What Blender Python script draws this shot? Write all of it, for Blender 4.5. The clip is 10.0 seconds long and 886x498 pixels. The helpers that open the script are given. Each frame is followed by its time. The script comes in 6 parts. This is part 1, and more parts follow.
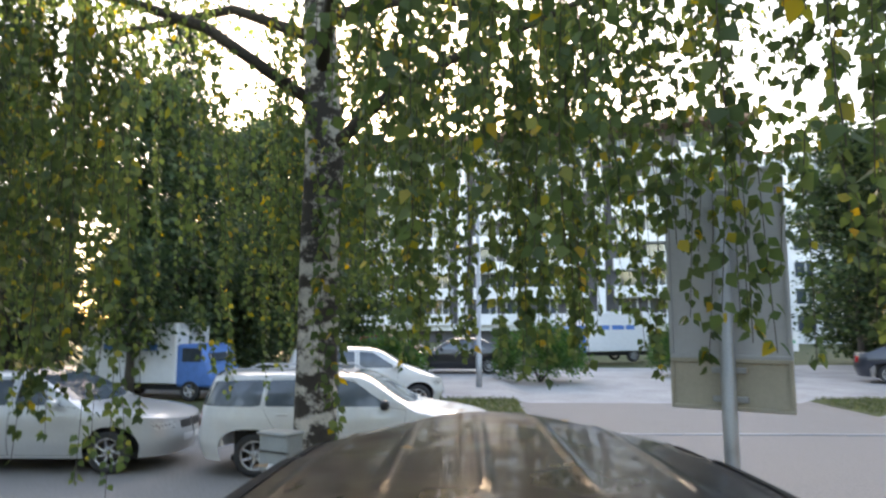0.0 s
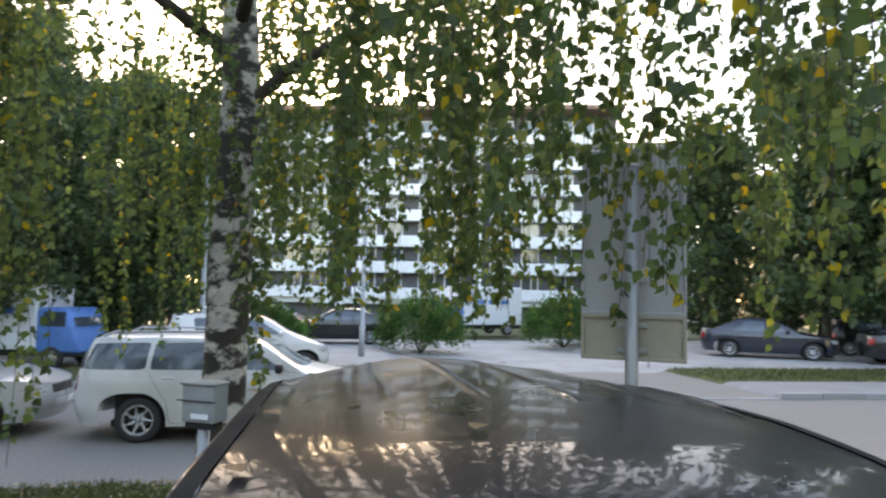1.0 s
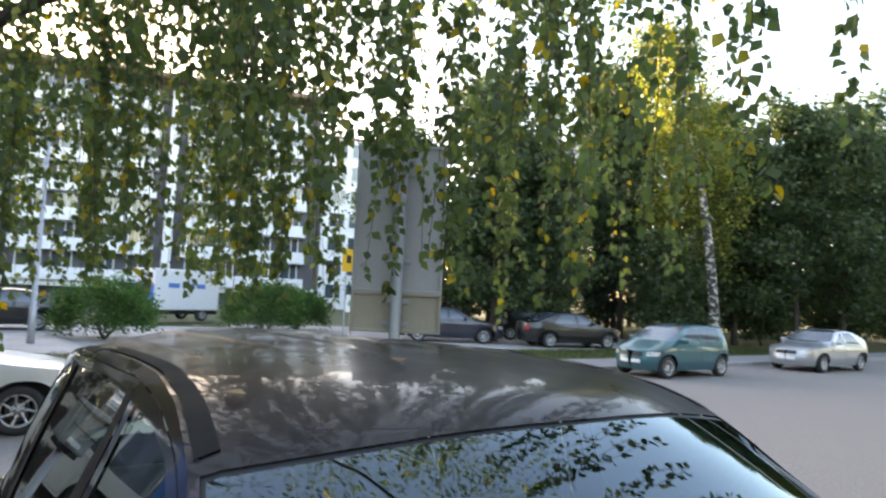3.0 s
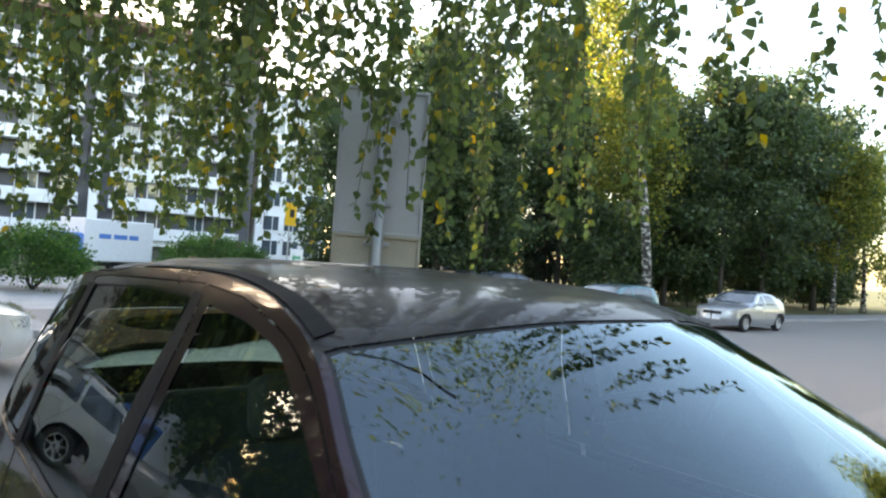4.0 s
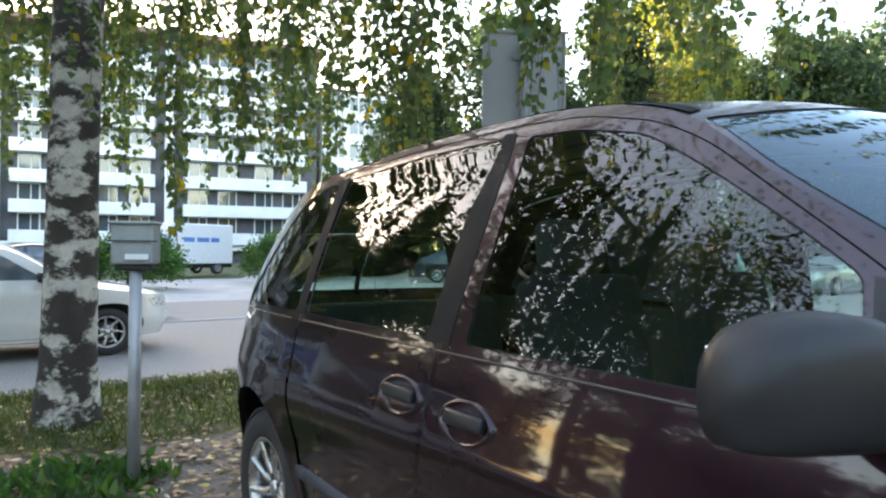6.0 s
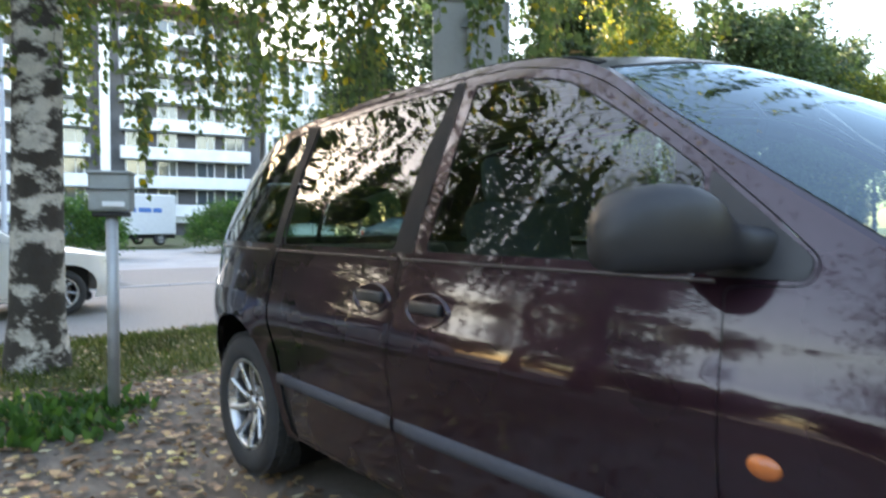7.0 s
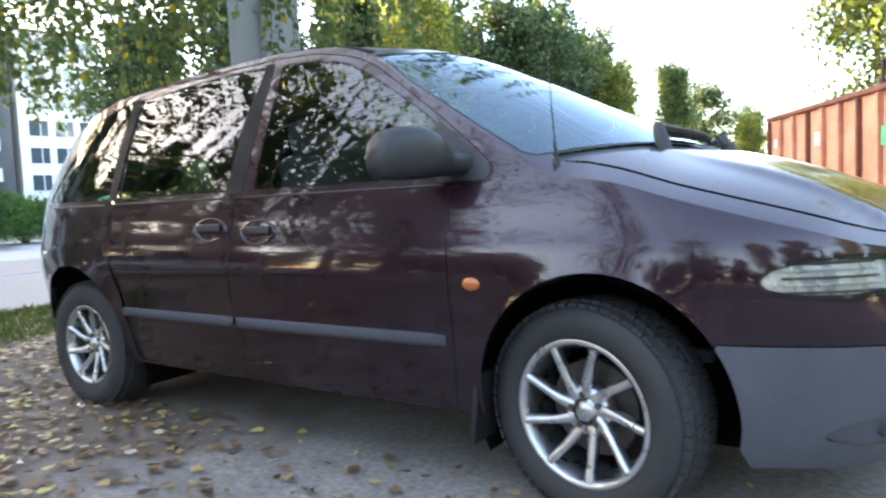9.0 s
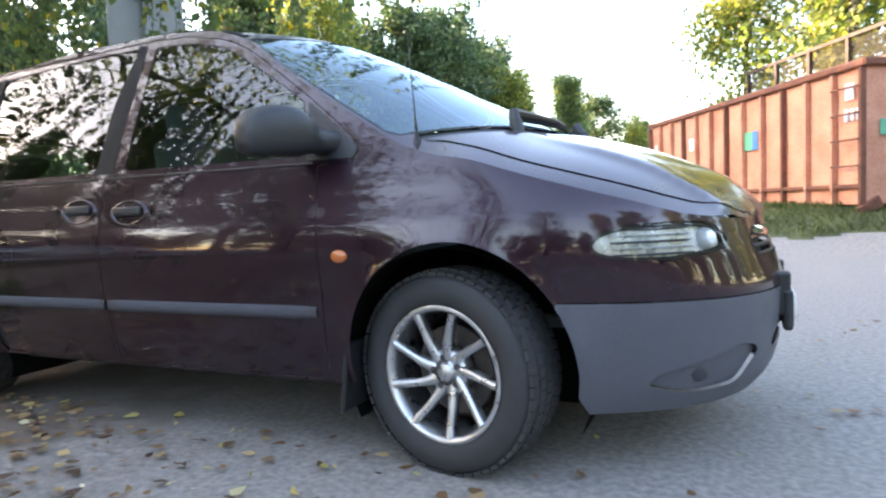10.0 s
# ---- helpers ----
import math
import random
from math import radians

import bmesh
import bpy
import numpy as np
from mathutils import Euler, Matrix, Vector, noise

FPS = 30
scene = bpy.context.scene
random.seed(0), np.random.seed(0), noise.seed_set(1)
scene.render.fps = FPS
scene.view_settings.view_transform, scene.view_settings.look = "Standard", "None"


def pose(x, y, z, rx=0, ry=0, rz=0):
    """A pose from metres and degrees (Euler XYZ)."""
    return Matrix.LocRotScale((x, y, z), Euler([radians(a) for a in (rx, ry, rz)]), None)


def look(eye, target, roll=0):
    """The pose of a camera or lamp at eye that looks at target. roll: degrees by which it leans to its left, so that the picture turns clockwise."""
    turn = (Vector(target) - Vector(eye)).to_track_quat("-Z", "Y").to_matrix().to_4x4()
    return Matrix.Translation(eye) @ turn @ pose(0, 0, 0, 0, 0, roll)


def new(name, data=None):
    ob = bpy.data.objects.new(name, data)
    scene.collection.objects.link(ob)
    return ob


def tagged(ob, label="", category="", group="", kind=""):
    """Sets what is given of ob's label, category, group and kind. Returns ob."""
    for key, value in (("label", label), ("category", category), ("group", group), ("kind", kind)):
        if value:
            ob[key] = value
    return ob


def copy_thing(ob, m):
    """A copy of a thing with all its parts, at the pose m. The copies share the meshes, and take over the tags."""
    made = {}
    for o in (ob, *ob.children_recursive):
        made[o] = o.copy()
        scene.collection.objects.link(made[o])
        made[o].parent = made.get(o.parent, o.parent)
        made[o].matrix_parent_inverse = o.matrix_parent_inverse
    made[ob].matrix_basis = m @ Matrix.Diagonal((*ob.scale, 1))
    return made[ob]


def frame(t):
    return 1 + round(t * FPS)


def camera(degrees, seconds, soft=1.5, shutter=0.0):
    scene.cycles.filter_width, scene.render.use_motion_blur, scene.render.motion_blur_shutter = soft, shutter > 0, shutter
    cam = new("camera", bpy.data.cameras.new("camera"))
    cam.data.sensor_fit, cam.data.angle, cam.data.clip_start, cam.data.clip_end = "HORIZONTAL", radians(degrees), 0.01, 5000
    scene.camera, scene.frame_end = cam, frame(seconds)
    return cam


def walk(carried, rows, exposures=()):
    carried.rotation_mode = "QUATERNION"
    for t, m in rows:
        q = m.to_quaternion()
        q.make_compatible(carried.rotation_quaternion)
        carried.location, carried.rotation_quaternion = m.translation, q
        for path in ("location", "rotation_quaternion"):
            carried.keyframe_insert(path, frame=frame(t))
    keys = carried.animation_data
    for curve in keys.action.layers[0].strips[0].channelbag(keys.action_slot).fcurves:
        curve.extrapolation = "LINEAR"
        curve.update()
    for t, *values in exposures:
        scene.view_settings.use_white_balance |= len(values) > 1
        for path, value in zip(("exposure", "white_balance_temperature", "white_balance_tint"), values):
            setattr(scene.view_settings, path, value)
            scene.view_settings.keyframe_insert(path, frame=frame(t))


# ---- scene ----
EXPOSURE = 2.55
cam = camera(67.4, 10.0, 2.2, 0.4)
PATH = [
    (0, (-0.097, -0.094, 2.148), (-2.084, -0.167, 2.368), -0.2),
    (0.5, (0.056, -0.315, 2.046), (-1.938, -0.216, 2.179), 2.8),
    (1, (0.051, -0.423, 2.033), (-1.921, -0.127, 2.18), 1.2),
    (1.5, (0.123, -0.587, 2.013), (-1.811, -0.1, 2.168), 1.4),
    (2, (0.172, -0.705, 1.987), (-1.713, -0.041, 2.064), 2.1),
    (2.5, (0.124, -0.822, 1.97), (-1.653, 0.087, 2.094), 1.6),
    (3, (0.159, -1.007, 1.943), (-1.482, 0.126, 2.086), 2.7),
    (4.5, (0.006, -1.426, 1.708), (-1.51, -0.121, 1.725), 3.9),
    (5, (-0.054, -1.586, 1.582), (-1.646, -0.376, 1.565), 3.4),
    (5.5, (-0.127, -1.766, 1.46), (-1.751, -0.599, 1.467), 1.9),
    (5.7, (-0.14, -1.836, 1.412), (-1.782, -0.694, 1.415), 0.8),
    (6.8, (0.111, -2.164, 1.257), (-1.455, -0.92, 1.264), 0.4),
    (7, (0.188, -2.219, 1.211), (-1.345, -0.937, 1.139), 0.3),
    (7.5, (0.337, -2.384, 1.144), (-1.07, -0.966, 1.041), -0.0),
    (8, (0.465, -2.568, 1.133), (-0.768, -0.995, 1.064), -1.7),
    (8.5, (0.63, -2.776, 1.106), (-0.534, -1.153, 0.999), -2.4),
    (9, (0.756, -2.877, 1.035), (-0.324, -1.2, 0.898), -2.4),
    (9.5, (0.881, -2.909, 0.984), (-0.061, -1.15, 0.84), -2.6),
    (10, (0.937, -2.94, 0.93), (0.108, -1.125, 0.796), -2.3),
]
walk(cam, [(t, look(*p)) for t, *p in PATH], [(0.0, EXPOSURE + 0.28, 8000, 18), (1.0, EXPOSURE + 0.28, 8000, 18), (2.0, EXPOSURE + 0.26, 8000, 18), (3.0, EXPOSURE + 0.36, 8000, 18), (4.5, EXPOSURE + 0.48, 7900, 13), (5.7, EXPOSURE + 0.65, 7700, 14), (7.0, EXPOSURE + 0.76, 7600, 15), (7.6, EXPOSURE + 1.0, 7500, 15), (10.0, EXPOSURE + 1.15, 7300, 18)])

# ---- world, sun, exposure ----
SUN_DIR = Vector((-0.962, -0.096, 0.256)).normalized()
world = bpy.data.worlds.new("world")
scene.world = world
world.use_nodes = True
wn = world.node_tree
sky = wn.nodes.new("ShaderNodeTexSky")
sky.sky_type = "NISHITA"
sky.sun_disc = False
sky.sun_elevation = math.asin(SUN_DIR.z)
sky.sun_rotation = math.atan2(SUN_DIR.x, SUN_DIR.y)
sky.air_density, sky.dust_density, sky.ozone_density = 1.0, 1.2, 1.0
wn.links.new(sky.outputs[0], wn.nodes["Background"].inputs[0])
wn.nodes["Background"].inputs[1].default_value = 0.15
sun = new("sun", bpy.data.lights.new("sun", "SUN"))
sun.data.energy, sun.data.angle, sun.data.color = 4.0, radians(0.5), (1.0, 0.86, 0.66)
sun.matrix_world = look(SUN_DIR * 60, (0, 0, 0))

# ---- materials ----


def mat(name, col, rough=0.6, metal=0.0, vary=0.12, scale=6.0, bump=0.0, bscale=60.0, col2=None, coat=0.0, island=0.0, perobj=0.0, spec=0.5, rvary=0.1):
    """Principled surface with colour variation at two scales and fine relief."""
    m = bpy.data.materials.new(name)
    m.use_nodes = True
    nt = m.node_tree
    nd, lk = nt.nodes, nt.links
    p = nd["Principled BSDF"]
    p.inputs["Roughness"].default_value = rough
    p.inputs["Metallic"].default_value = metal
    p.inputs["Specular IOR Level"].default_value = spec
    p.inputs["Coat Weight"].default_value = coat
    p.inputs["Coat Roughness"].default_value = 0.04
    tc = nd.new("ShaderNodeNewGeometry")
    n1 = nd.new("ShaderNodeTexNoise")
    n1.inputs["Scale"].default_value = scale
    n1.inputs["Detail"].default_value = 6
    n2 = nd.new("ShaderNodeTexNoise")
    n2.inputs["Scale"].default_value = scale * 11
    n2.inputs["Detail"].default_value = 3
    lk.new(tc.outputs["Position"], n1.inputs["Vector"])
    lk.new(tc.outputs["Position"], n2.inputs["Vector"])
    add = nd.new("ShaderNodeMath")
    add.operation = "MULTIPLY_ADD"
    lk.new(n1.outputs["Fac"], add.inputs[0])
    add.inputs[1].default_value = 0.65
    mul = nd.new("ShaderNodeMath")
    mul.operation = "MULTIPLY"
    mul.inputs[1].default_value = 0.35
    lk.new(n2.outputs["Fac"], mul.inputs[0])
    lk.new(mul.outputs[0], add.inputs[2])
    fac = add.outputs[0]
    if island or perobj:
        src = tc.outputs["Random Per Island"] if island else nd.new("ShaderNodeObjectInfo").outputs["Random"]
        mx = nd.new("ShaderNodeMix")
        mx.inputs[0].default_value = island or perobj
        lk.new(fac, mx.inputs[2])
        lk.new(src, mx.inputs[3])
        fac = mx.outputs[0]
    ramp = nd.new("ShaderNodeValToRGB")
    c = Vector(col)
    a = c * (1 - vary)
    b = Vector(col2) if col2 else c * (1 + vary)
    ramp.color_ramp.elements[0].position, ramp.color_ramp.elements[1].position = (0.05, 0.95) if (island or perobj) else (0.36, 0.64)
    ramp.color_ramp.elements[0].color = (*a, 1)
    ramp.color_ramp.elements[1].color = (*b, 1)
    lk.new(fac, ramp.inputs[0])
    lk.new(ramp.outputs[0], p.inputs["Base Color"])
    if rvary:
        mr = nd.new("ShaderNodeMapRange")
        mr.inputs["From Min"].default_value, mr.inputs["From Max"].default_value = 0.35, 0.65
        mr.inputs["To Min"].default_value, mr.inputs["To Max"].default_value = max(0.02, rough - rvary), min(1, rough + rvary)
        lk.new(n1.outputs["Fac"], mr.inputs["Value"])
        lk.new(mr.outputs[0], p.inputs["Roughness"])
    if bump:
        n3 = nd.new("ShaderNodeTexNoise")
        n3.inputs["Scale"].default_value = bscale
        n3.inputs["Detail"].default_value = 5
        lk.new(tc.outputs["Position"], n3.inputs["Vector"])
        bp = nd.new("ShaderNodeBump")
        bp.inputs["Strength"].default_value = bump
        bp.inputs["Distance"].default_value = 0.4 / bscale
        lk.new(n3.outputs["Fac"], bp.inputs["Height"])
        lk.new(bp.outputs[0], p.inputs["Normal"])
    return m


def leaf_mat(name, stops, trans=0.45):
    """Leaves: colour from leaf to leaf, and light that comes through them."""
    m = bpy.data.materials.new(name)
    m.use_nodes = True
    nd, lk = m.node_tree.nodes, m.node_tree.links
    p = nd["Principled BSDF"]
    p.inputs["Roughness"].default_value = 0.5
    p.inputs["Specular IOR Level"].default_value = 0.35
    g = nd.new("ShaderNodeNewGeometry")
    ramp = nd.new("ShaderNodeValToRGB")
    el = ramp.color_ramp.elements
    el[0].position, el[0].color = stops[0][0], (*stops[0][1], 1)
    el[1].position, el[1].color = stops[-1][0], (*stops[-1][1], 1)
    for pos, c in stops[1:-1]:
        e = el.new(pos)
        e.color = (*c, 1)
    lk.new(g.outputs["Random Per Island"], ramp.inputs[0])
    nz = nd.new("ShaderNodeTexNoise")
    nz.inputs["Scale"].default_value = 1.3
    lk.new(g.outputs["Position"], nz.inputs["Vector"])
    hs = nd.new("ShaderNodeHueSaturation")
    mr = nd.new("ShaderNodeMapRange")
    mr.inputs["From Min"].default_value, mr.inputs["From Max"].default_value = 0.3, 0.7
    mr.inputs["To Min"].default_value, mr.inputs["To Max"].default_value = 0.7, 1.3
    lk.new(nz.outputs["Fac"], mr.inputs["Value"])
    lk.new(mr.outputs[0], hs.inputs["Value"])
    lk.new(ramp.outputs[0], hs.inputs["Color"])
    lk.new(hs.outputs[0], p.inputs["Base Color"])
    t = nd.new("ShaderNodeBsdfTranslucent")
    hs2 = nd.new("ShaderNodeHueSaturation")
    hs2.inputs["Saturation"].default_value = 1.15
    hs2.inputs["Value"].default_value = 1.6
    lk.new(hs.outputs[0], hs2.inputs["Color"])
    lk.new(hs2.outputs[0], t.inputs["Color"])
    mx = nd.new("ShaderNodeMixShader")
    mx.inputs[0].default_value = trans
    lk.new(p.outputs[0], mx.inputs[1])
    lk.new(t.outputs[0], mx.inputs[2])
    lk.new(mx.outputs[0], nd["Material Output"].inputs[0])
    return m


def glass_mat(name, tint, ior=1.5, rough=0.0, gloss=(1, 1, 1)):
    """Thin tinted pane: clear with a Fresnel gloss."""
    m = bpy.data.materials.new(name)
    m.use_nodes = True
    nd, lk = m.node_tree.nodes, m.node_tree.links
    tr = nd.new("ShaderNodeBsdfTransparent")
    tr.inputs[0].default_value = (*tint, 1)
    gl = nd.new("ShaderNodeBsdfGlossy")
    gl.inputs["Roughness"].default_value = rough
    gl.inputs["Color"].default_value = (*gloss, 1)
    fr = nd.new("ShaderNodeFresnel")
    fr.inputs[0].default_value = ior
    mx = nd.new("ShaderNodeMixShader")
    lk.new(fr.outputs[0], mx.inputs[0])
    lk.new(tr.outputs[0], mx.inputs[1])
    lk.new(gl.outputs[0], mx.inputs[2])
    lk.new(mx.outputs[0], nd["Material Output"].inputs[0])
    return m


def birch_mat(name):
    """White bark with dark horizontal scars and rough black patches."""
    m = mat(name, (0.54, 0.50, 0.44), 0.85, vary=0.25, scale=9, bump=0.5, bscale=40)
    nd, lk = m.node_tree.nodes, m.node_tree.links
    p = nd["Principled BSDF"]
    g = nd.new("ShaderNodeNewGeometry")
    mp = nd.new("ShaderNodeMapping")
    mp.inputs["Scale"].default_value = (4.0, 4.0, 6.0)
    lk.new(g.outputs["Position"], mp.inputs["Vector"])
    nz = nd.new("ShaderNodeTexNoise")
    nz.inputs["Scale"].default_value = 1.0
    nz.inputs["Detail"].default_value = 7
    nz.inputs["Roughness"].default_value = 0.65
    lk.new(mp.outputs[0], nz.inputs["Vector"])
    r = nd.new("ShaderNodeValToRGB")
    r.color_ramp.elements[0].position, r.color_ramp.elements[1].position = 0.43, 0.51
    r.color_ramp.elements[0].color, r.color_ramp.elements[1].color = (0, 0, 0, 1), (1, 1, 1, 1)
    lk.new(nz.outputs["Fac"], r.inputs[0])
    old = p.inputs["Base Color"].links[0].from_socket
    mx = nd.new("ShaderNodeMix")
    mx.data_type = "RGBA"
    lk.new(r.outputs[0], mx.inputs[0])
    lk.new(old, mx.inputs[6])
    mx.inputs[7].default_value = (0.045, 0.037, 0.03, 1)
    lk.new(mx.outputs[2], p.inputs["Base Color"])
    return m


M = dict(
    paint=mat("plum_paint", (0.0265, 0.0105, 0.0185), 0.30, 0.6, 0.15, 3, coat=1.0, rvary=0.06, spec=0.15),
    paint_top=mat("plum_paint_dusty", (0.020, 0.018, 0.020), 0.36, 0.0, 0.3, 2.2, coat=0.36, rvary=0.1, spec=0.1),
    black=mat("black_plastic", (0.018, 0.018, 0.02), 0.45, bump=0.08, bscale=250),
    matte=mat("matte_black_moulding", (0.012, 0.012, 0.012), 0.8, spec=0.2),
    liner=mat("arch_liner_black", (0.006, 0.006, 0.006), 0.95, spec=0.05),
    postblack=mat("post_black", (0.010, 0.010, 0.011), 0.55, vary=0.1, spec=0.2),
    seal=mat("rubber_seal", (0.012, 0.012, 0.013), 0.6),
    grey=mat("grey_plastic", (0.085, 0.088, 0.105), 0.5, bump=0.12, bscale=300, vary=0.1),
    grey_low=mat("dark_grey_plastic", (0.065, 0.067, 0.08), 0.7, bump=0.12, bscale=300, vary=0.1, spec=0.2),
    tyre=mat("tyre_rubber", (0.030, 0.030, 0.032), 0.75, bump=0.15, bscale=90, vary=0.2),
    alloy=mat("alloy", (0.60, 0.60, 0.61), 0.34, 0.95, 0.08, 20),
    darkmetal=mat("brake_metal", (0.10, 0.09, 0.085), 0.5, 0.8, 0.2, 20),
    chrome=mat("chrome", (0.75, 0.76, 0.78), 0.1, 1.0, 0.03, 10, rvary=0.03),
    glass=glass_mat("tinted_side_glass", (0.62, 0.77, 0.70), 1.62),
    glass_ws=glass_mat("windscreen_glass", (0.52, 0.64, 0.66), 2.1, gloss=(0.72, 0.9, 1.0)),
    clear=glass_mat("clear_lens", (0.95, 0.96, 0.97), 1.35),
    mirror=mat("mirror", (0.9, 0.9, 0.9), 0.02, 1.0, 0.0, rvary=0),
    reflector=mat("lamp_reflector", (0.62, 0.63, 0.62), 0.3, 0.45, 0.15, 25),
    amber=mat("amber_lens", (0.50, 0.13, 0.03), 0.2, vary=0.1, coat=0.6),
    red=mat("red_lens", (0.35, 0.01, 0.012), 0.18, coat=0.7),
    trim=mat("interior_grey", (0.11, 0.115, 0.12), 0.85, bump=0.2, bscale=200),
    seat=mat("seat_cloth", (0.075, 0.085, 0.095), 0.95, bump=0.3, bscale=300, vary=0.2),
    birch=birch_mat("birch_bark"),
    bark=mat("dark_bark", (0.06, 0.05, 0.04), 0.95, vary=0.4, scale=7, bump=0.8, bscale=25),
    twig=mat("twig", (0.055, 0.04, 0.03), 0.8, vary=0.3),
    zinc=mat("galvanised_steel", (0.40, 0.41, 0.42), 0.5, 0.55, 0.12, 9, bump=0.05, bscale=80),
    signback=mat("sign_back_grey", (0.46, 0.465, 0.475), 0.55, 0.2, 0.06, 3),
    signbeige=mat("sign_plate_beige", (0.42, 0.38, 0.30), 0.6, 0.1, 0.1, 5),
    boxpaint=mat("meter_box_grey", (0.30, 0.32, 0.31), 0.55, 0.1, 0.12, 9, bump=0.05, bscale=60),
    kerb=mat("kerb_stone", (0.33, 0.32, 0.31), 0.85, vary=0.2, scale=4, bump=0.4, bscale=60, perobj=0.4),
    white=mat("white_render", (0.80, 0.81, 0.83), 0.7, vary=0.06, scale=0.7),
    conc=mat("balcony_concrete", (0.76, 0.77, 0.79), 0.75, vary=0.1, scale=0.9),
    # wall colour holds the shade of the recesses behind the balconies
    darkwall=mat("shaded_recess_wall", (0.10, 0.10, 0.11), 0.8, vary=0.25, scale=0.6),
    brownband=mat("brown_cornice", (0.24, 0.15, 0.11), 0.7, vary=0.1),
    pane=mat("window_pane", (0.07, 0.09, 0.11), 0.06, 0.0, 0.3, 0.5, spec=1.0, rvary=0.02),
    orange=mat("rusty_orange_paint", (0.52, 0.21, 0.125), 0.65, vary=0.2, scale=2.2, bump=0.15, bscale=25, col2=(0.60, 0.29, 0.19)),
    rust=mat("rust", (0.16, 0.06, 0.035), 0.85, vary=0.35, scale=6, bump=0.4, bscale=50),
    cagebrown=mat("brown_cage_steel", (0.040, 0.024, 0.016), 0.85, vary=0.3, scale=5),
    greenplate=mat("green_plate", (0.10, 0.36, 0.22), 0.5),
    blueplate=mat("blue_plate", (0.08, 0.22, 0.55), 0.5),
    plate_white=mat("white_plate", (0.78, 0.79, 0.8), 0.5, vary=0.04),
    yellow=mat("yellow_sign", (0.75, 0.42, 0.02), 0.45, vary=0.06),
)
LEAF = dict(
    birch=leaf_mat("birch_leaves", [(0.0, (0.055, 0.088, 0.036)), (0.55, (0.092, 0.132, 0.046)), (0.90, (0.15, 0.185, 0.06)), (0.975, (0.30, 0.26, 0.05)), (1.0, (0.48, 0.31, 0.05))], 0.5),
    green=leaf_mat("green_leaves", [(0.0, (0.030, 0.052, 0.024)), (0.6, (0.05, 0.085, 0.034)), (1.0, (0.10, 0.13, 0.045))], 0.3),
    yellow=leaf_mat("yellowing_leaves", [(0.0, (0.07, 0.10, 0.025)), (0.5, (0.13, 0.165, 0.04)), (1.0, (0.32, 0.28, 0.06))], 0.45),
    conifer=leaf_mat("conifer_needles", [(0.0, (0.012, 0.028, 0.014)), (0.7, (0.022, 0.045, 0.02)), (1.0, (0.045, 0.07, 0.025))], 0.15),
    bush=leaf_mat("bush_leaves", [(0.0, (0.03, 0.075, 0.02)), (0.6, (0.05, 0.12, 0.028)), (1.0, (0.10, 0.17, 0.04))], 0.35),
    litter=leaf_mat("fallen_leaves", [(0.0, (0.07, 0.04, 0.025)), (0.5, (0.18, 0.10, 0.05)), (0.8, (0.36, 0.25, 0.12)), (0.93, (0.50, 0.42, 0.12)), (1.0, (0.55, 0.50, 0.40))], 0.15),
    grass=leaf_mat("grass_blades", [(0.0, (0.035, 0.06, 0.015)), (0.6, (0.07, 0.105, 0.025)), (1.0, (0.17, 0.16, 0.06))], 0.3),
)

# ---- mesh helpers ----


def thing(name, label, category, m=None, group="", kind=""):
    ob = new(name)
    ob.empty_display_size = 0.2
    if m is not None:
        ob.matrix_world = m
    return tagged(ob, label, category, group, kind)


def as_mesh(name, verts, faces, material, parent=None, label="", smooth=False, normals=None):
    me = bpy.data.meshes.new(name)
    me.from_pydata([tuple(v) for v in verts], [], faces)
    me.update()
    if smooth:
        me.polygons.foreach_set("use_smooth", [True] * len(me.polygons))
    if normals is not None:
        me.normals_split_custom_set_from_vertices([tuple(n) for n in normals])
    me.materials.append(material)
    ob = new(name, me)
    ob.parent = parent
    if label:
        ob["label"] = label
    return ob


def part(name, bm, material, parent, label="", smooth=False):
    me = bpy.data.meshes.new(name)
    bm.normal_update()
    bm.to_mesh(me)
    bm.free()
    if smooth:
        me.polygons.foreach_set("use_smooth", [True] * len(me.polygons))
    me.materials.append(material)
    ob = new(name, me)
    ob.parent = parent
    if label:
        ob["label"] = label
    return ob


def box(bm, c, size, bevel=0.0, rot=None, seg=1):
    """A box with rounded edges added to bm."""
    r = bmesh.ops.create_cube(bm, size=1.0)
    vs = r["verts"]
    bmesh.ops.scale(bm, vec=size, verts=vs)
    if bevel:
        es = list({e for v in vs for e in v.link_edges})
        b = bmesh.ops.bevel(bm, geom=es, offset=bevel, segments=seg, profile=0.5, affect="EDGES")
        vs = list({v for f in b["faces"] for v in f.verts} | {v for v in vs if v.is_valid})
    if rot is not None:
        bmesh.ops.rotate(bm, cent=(0, 0, 0), matrix=rot.to_3x3(), verts=vs)
    bmesh.ops.translate(bm, vec=c, verts=vs)
    return vs


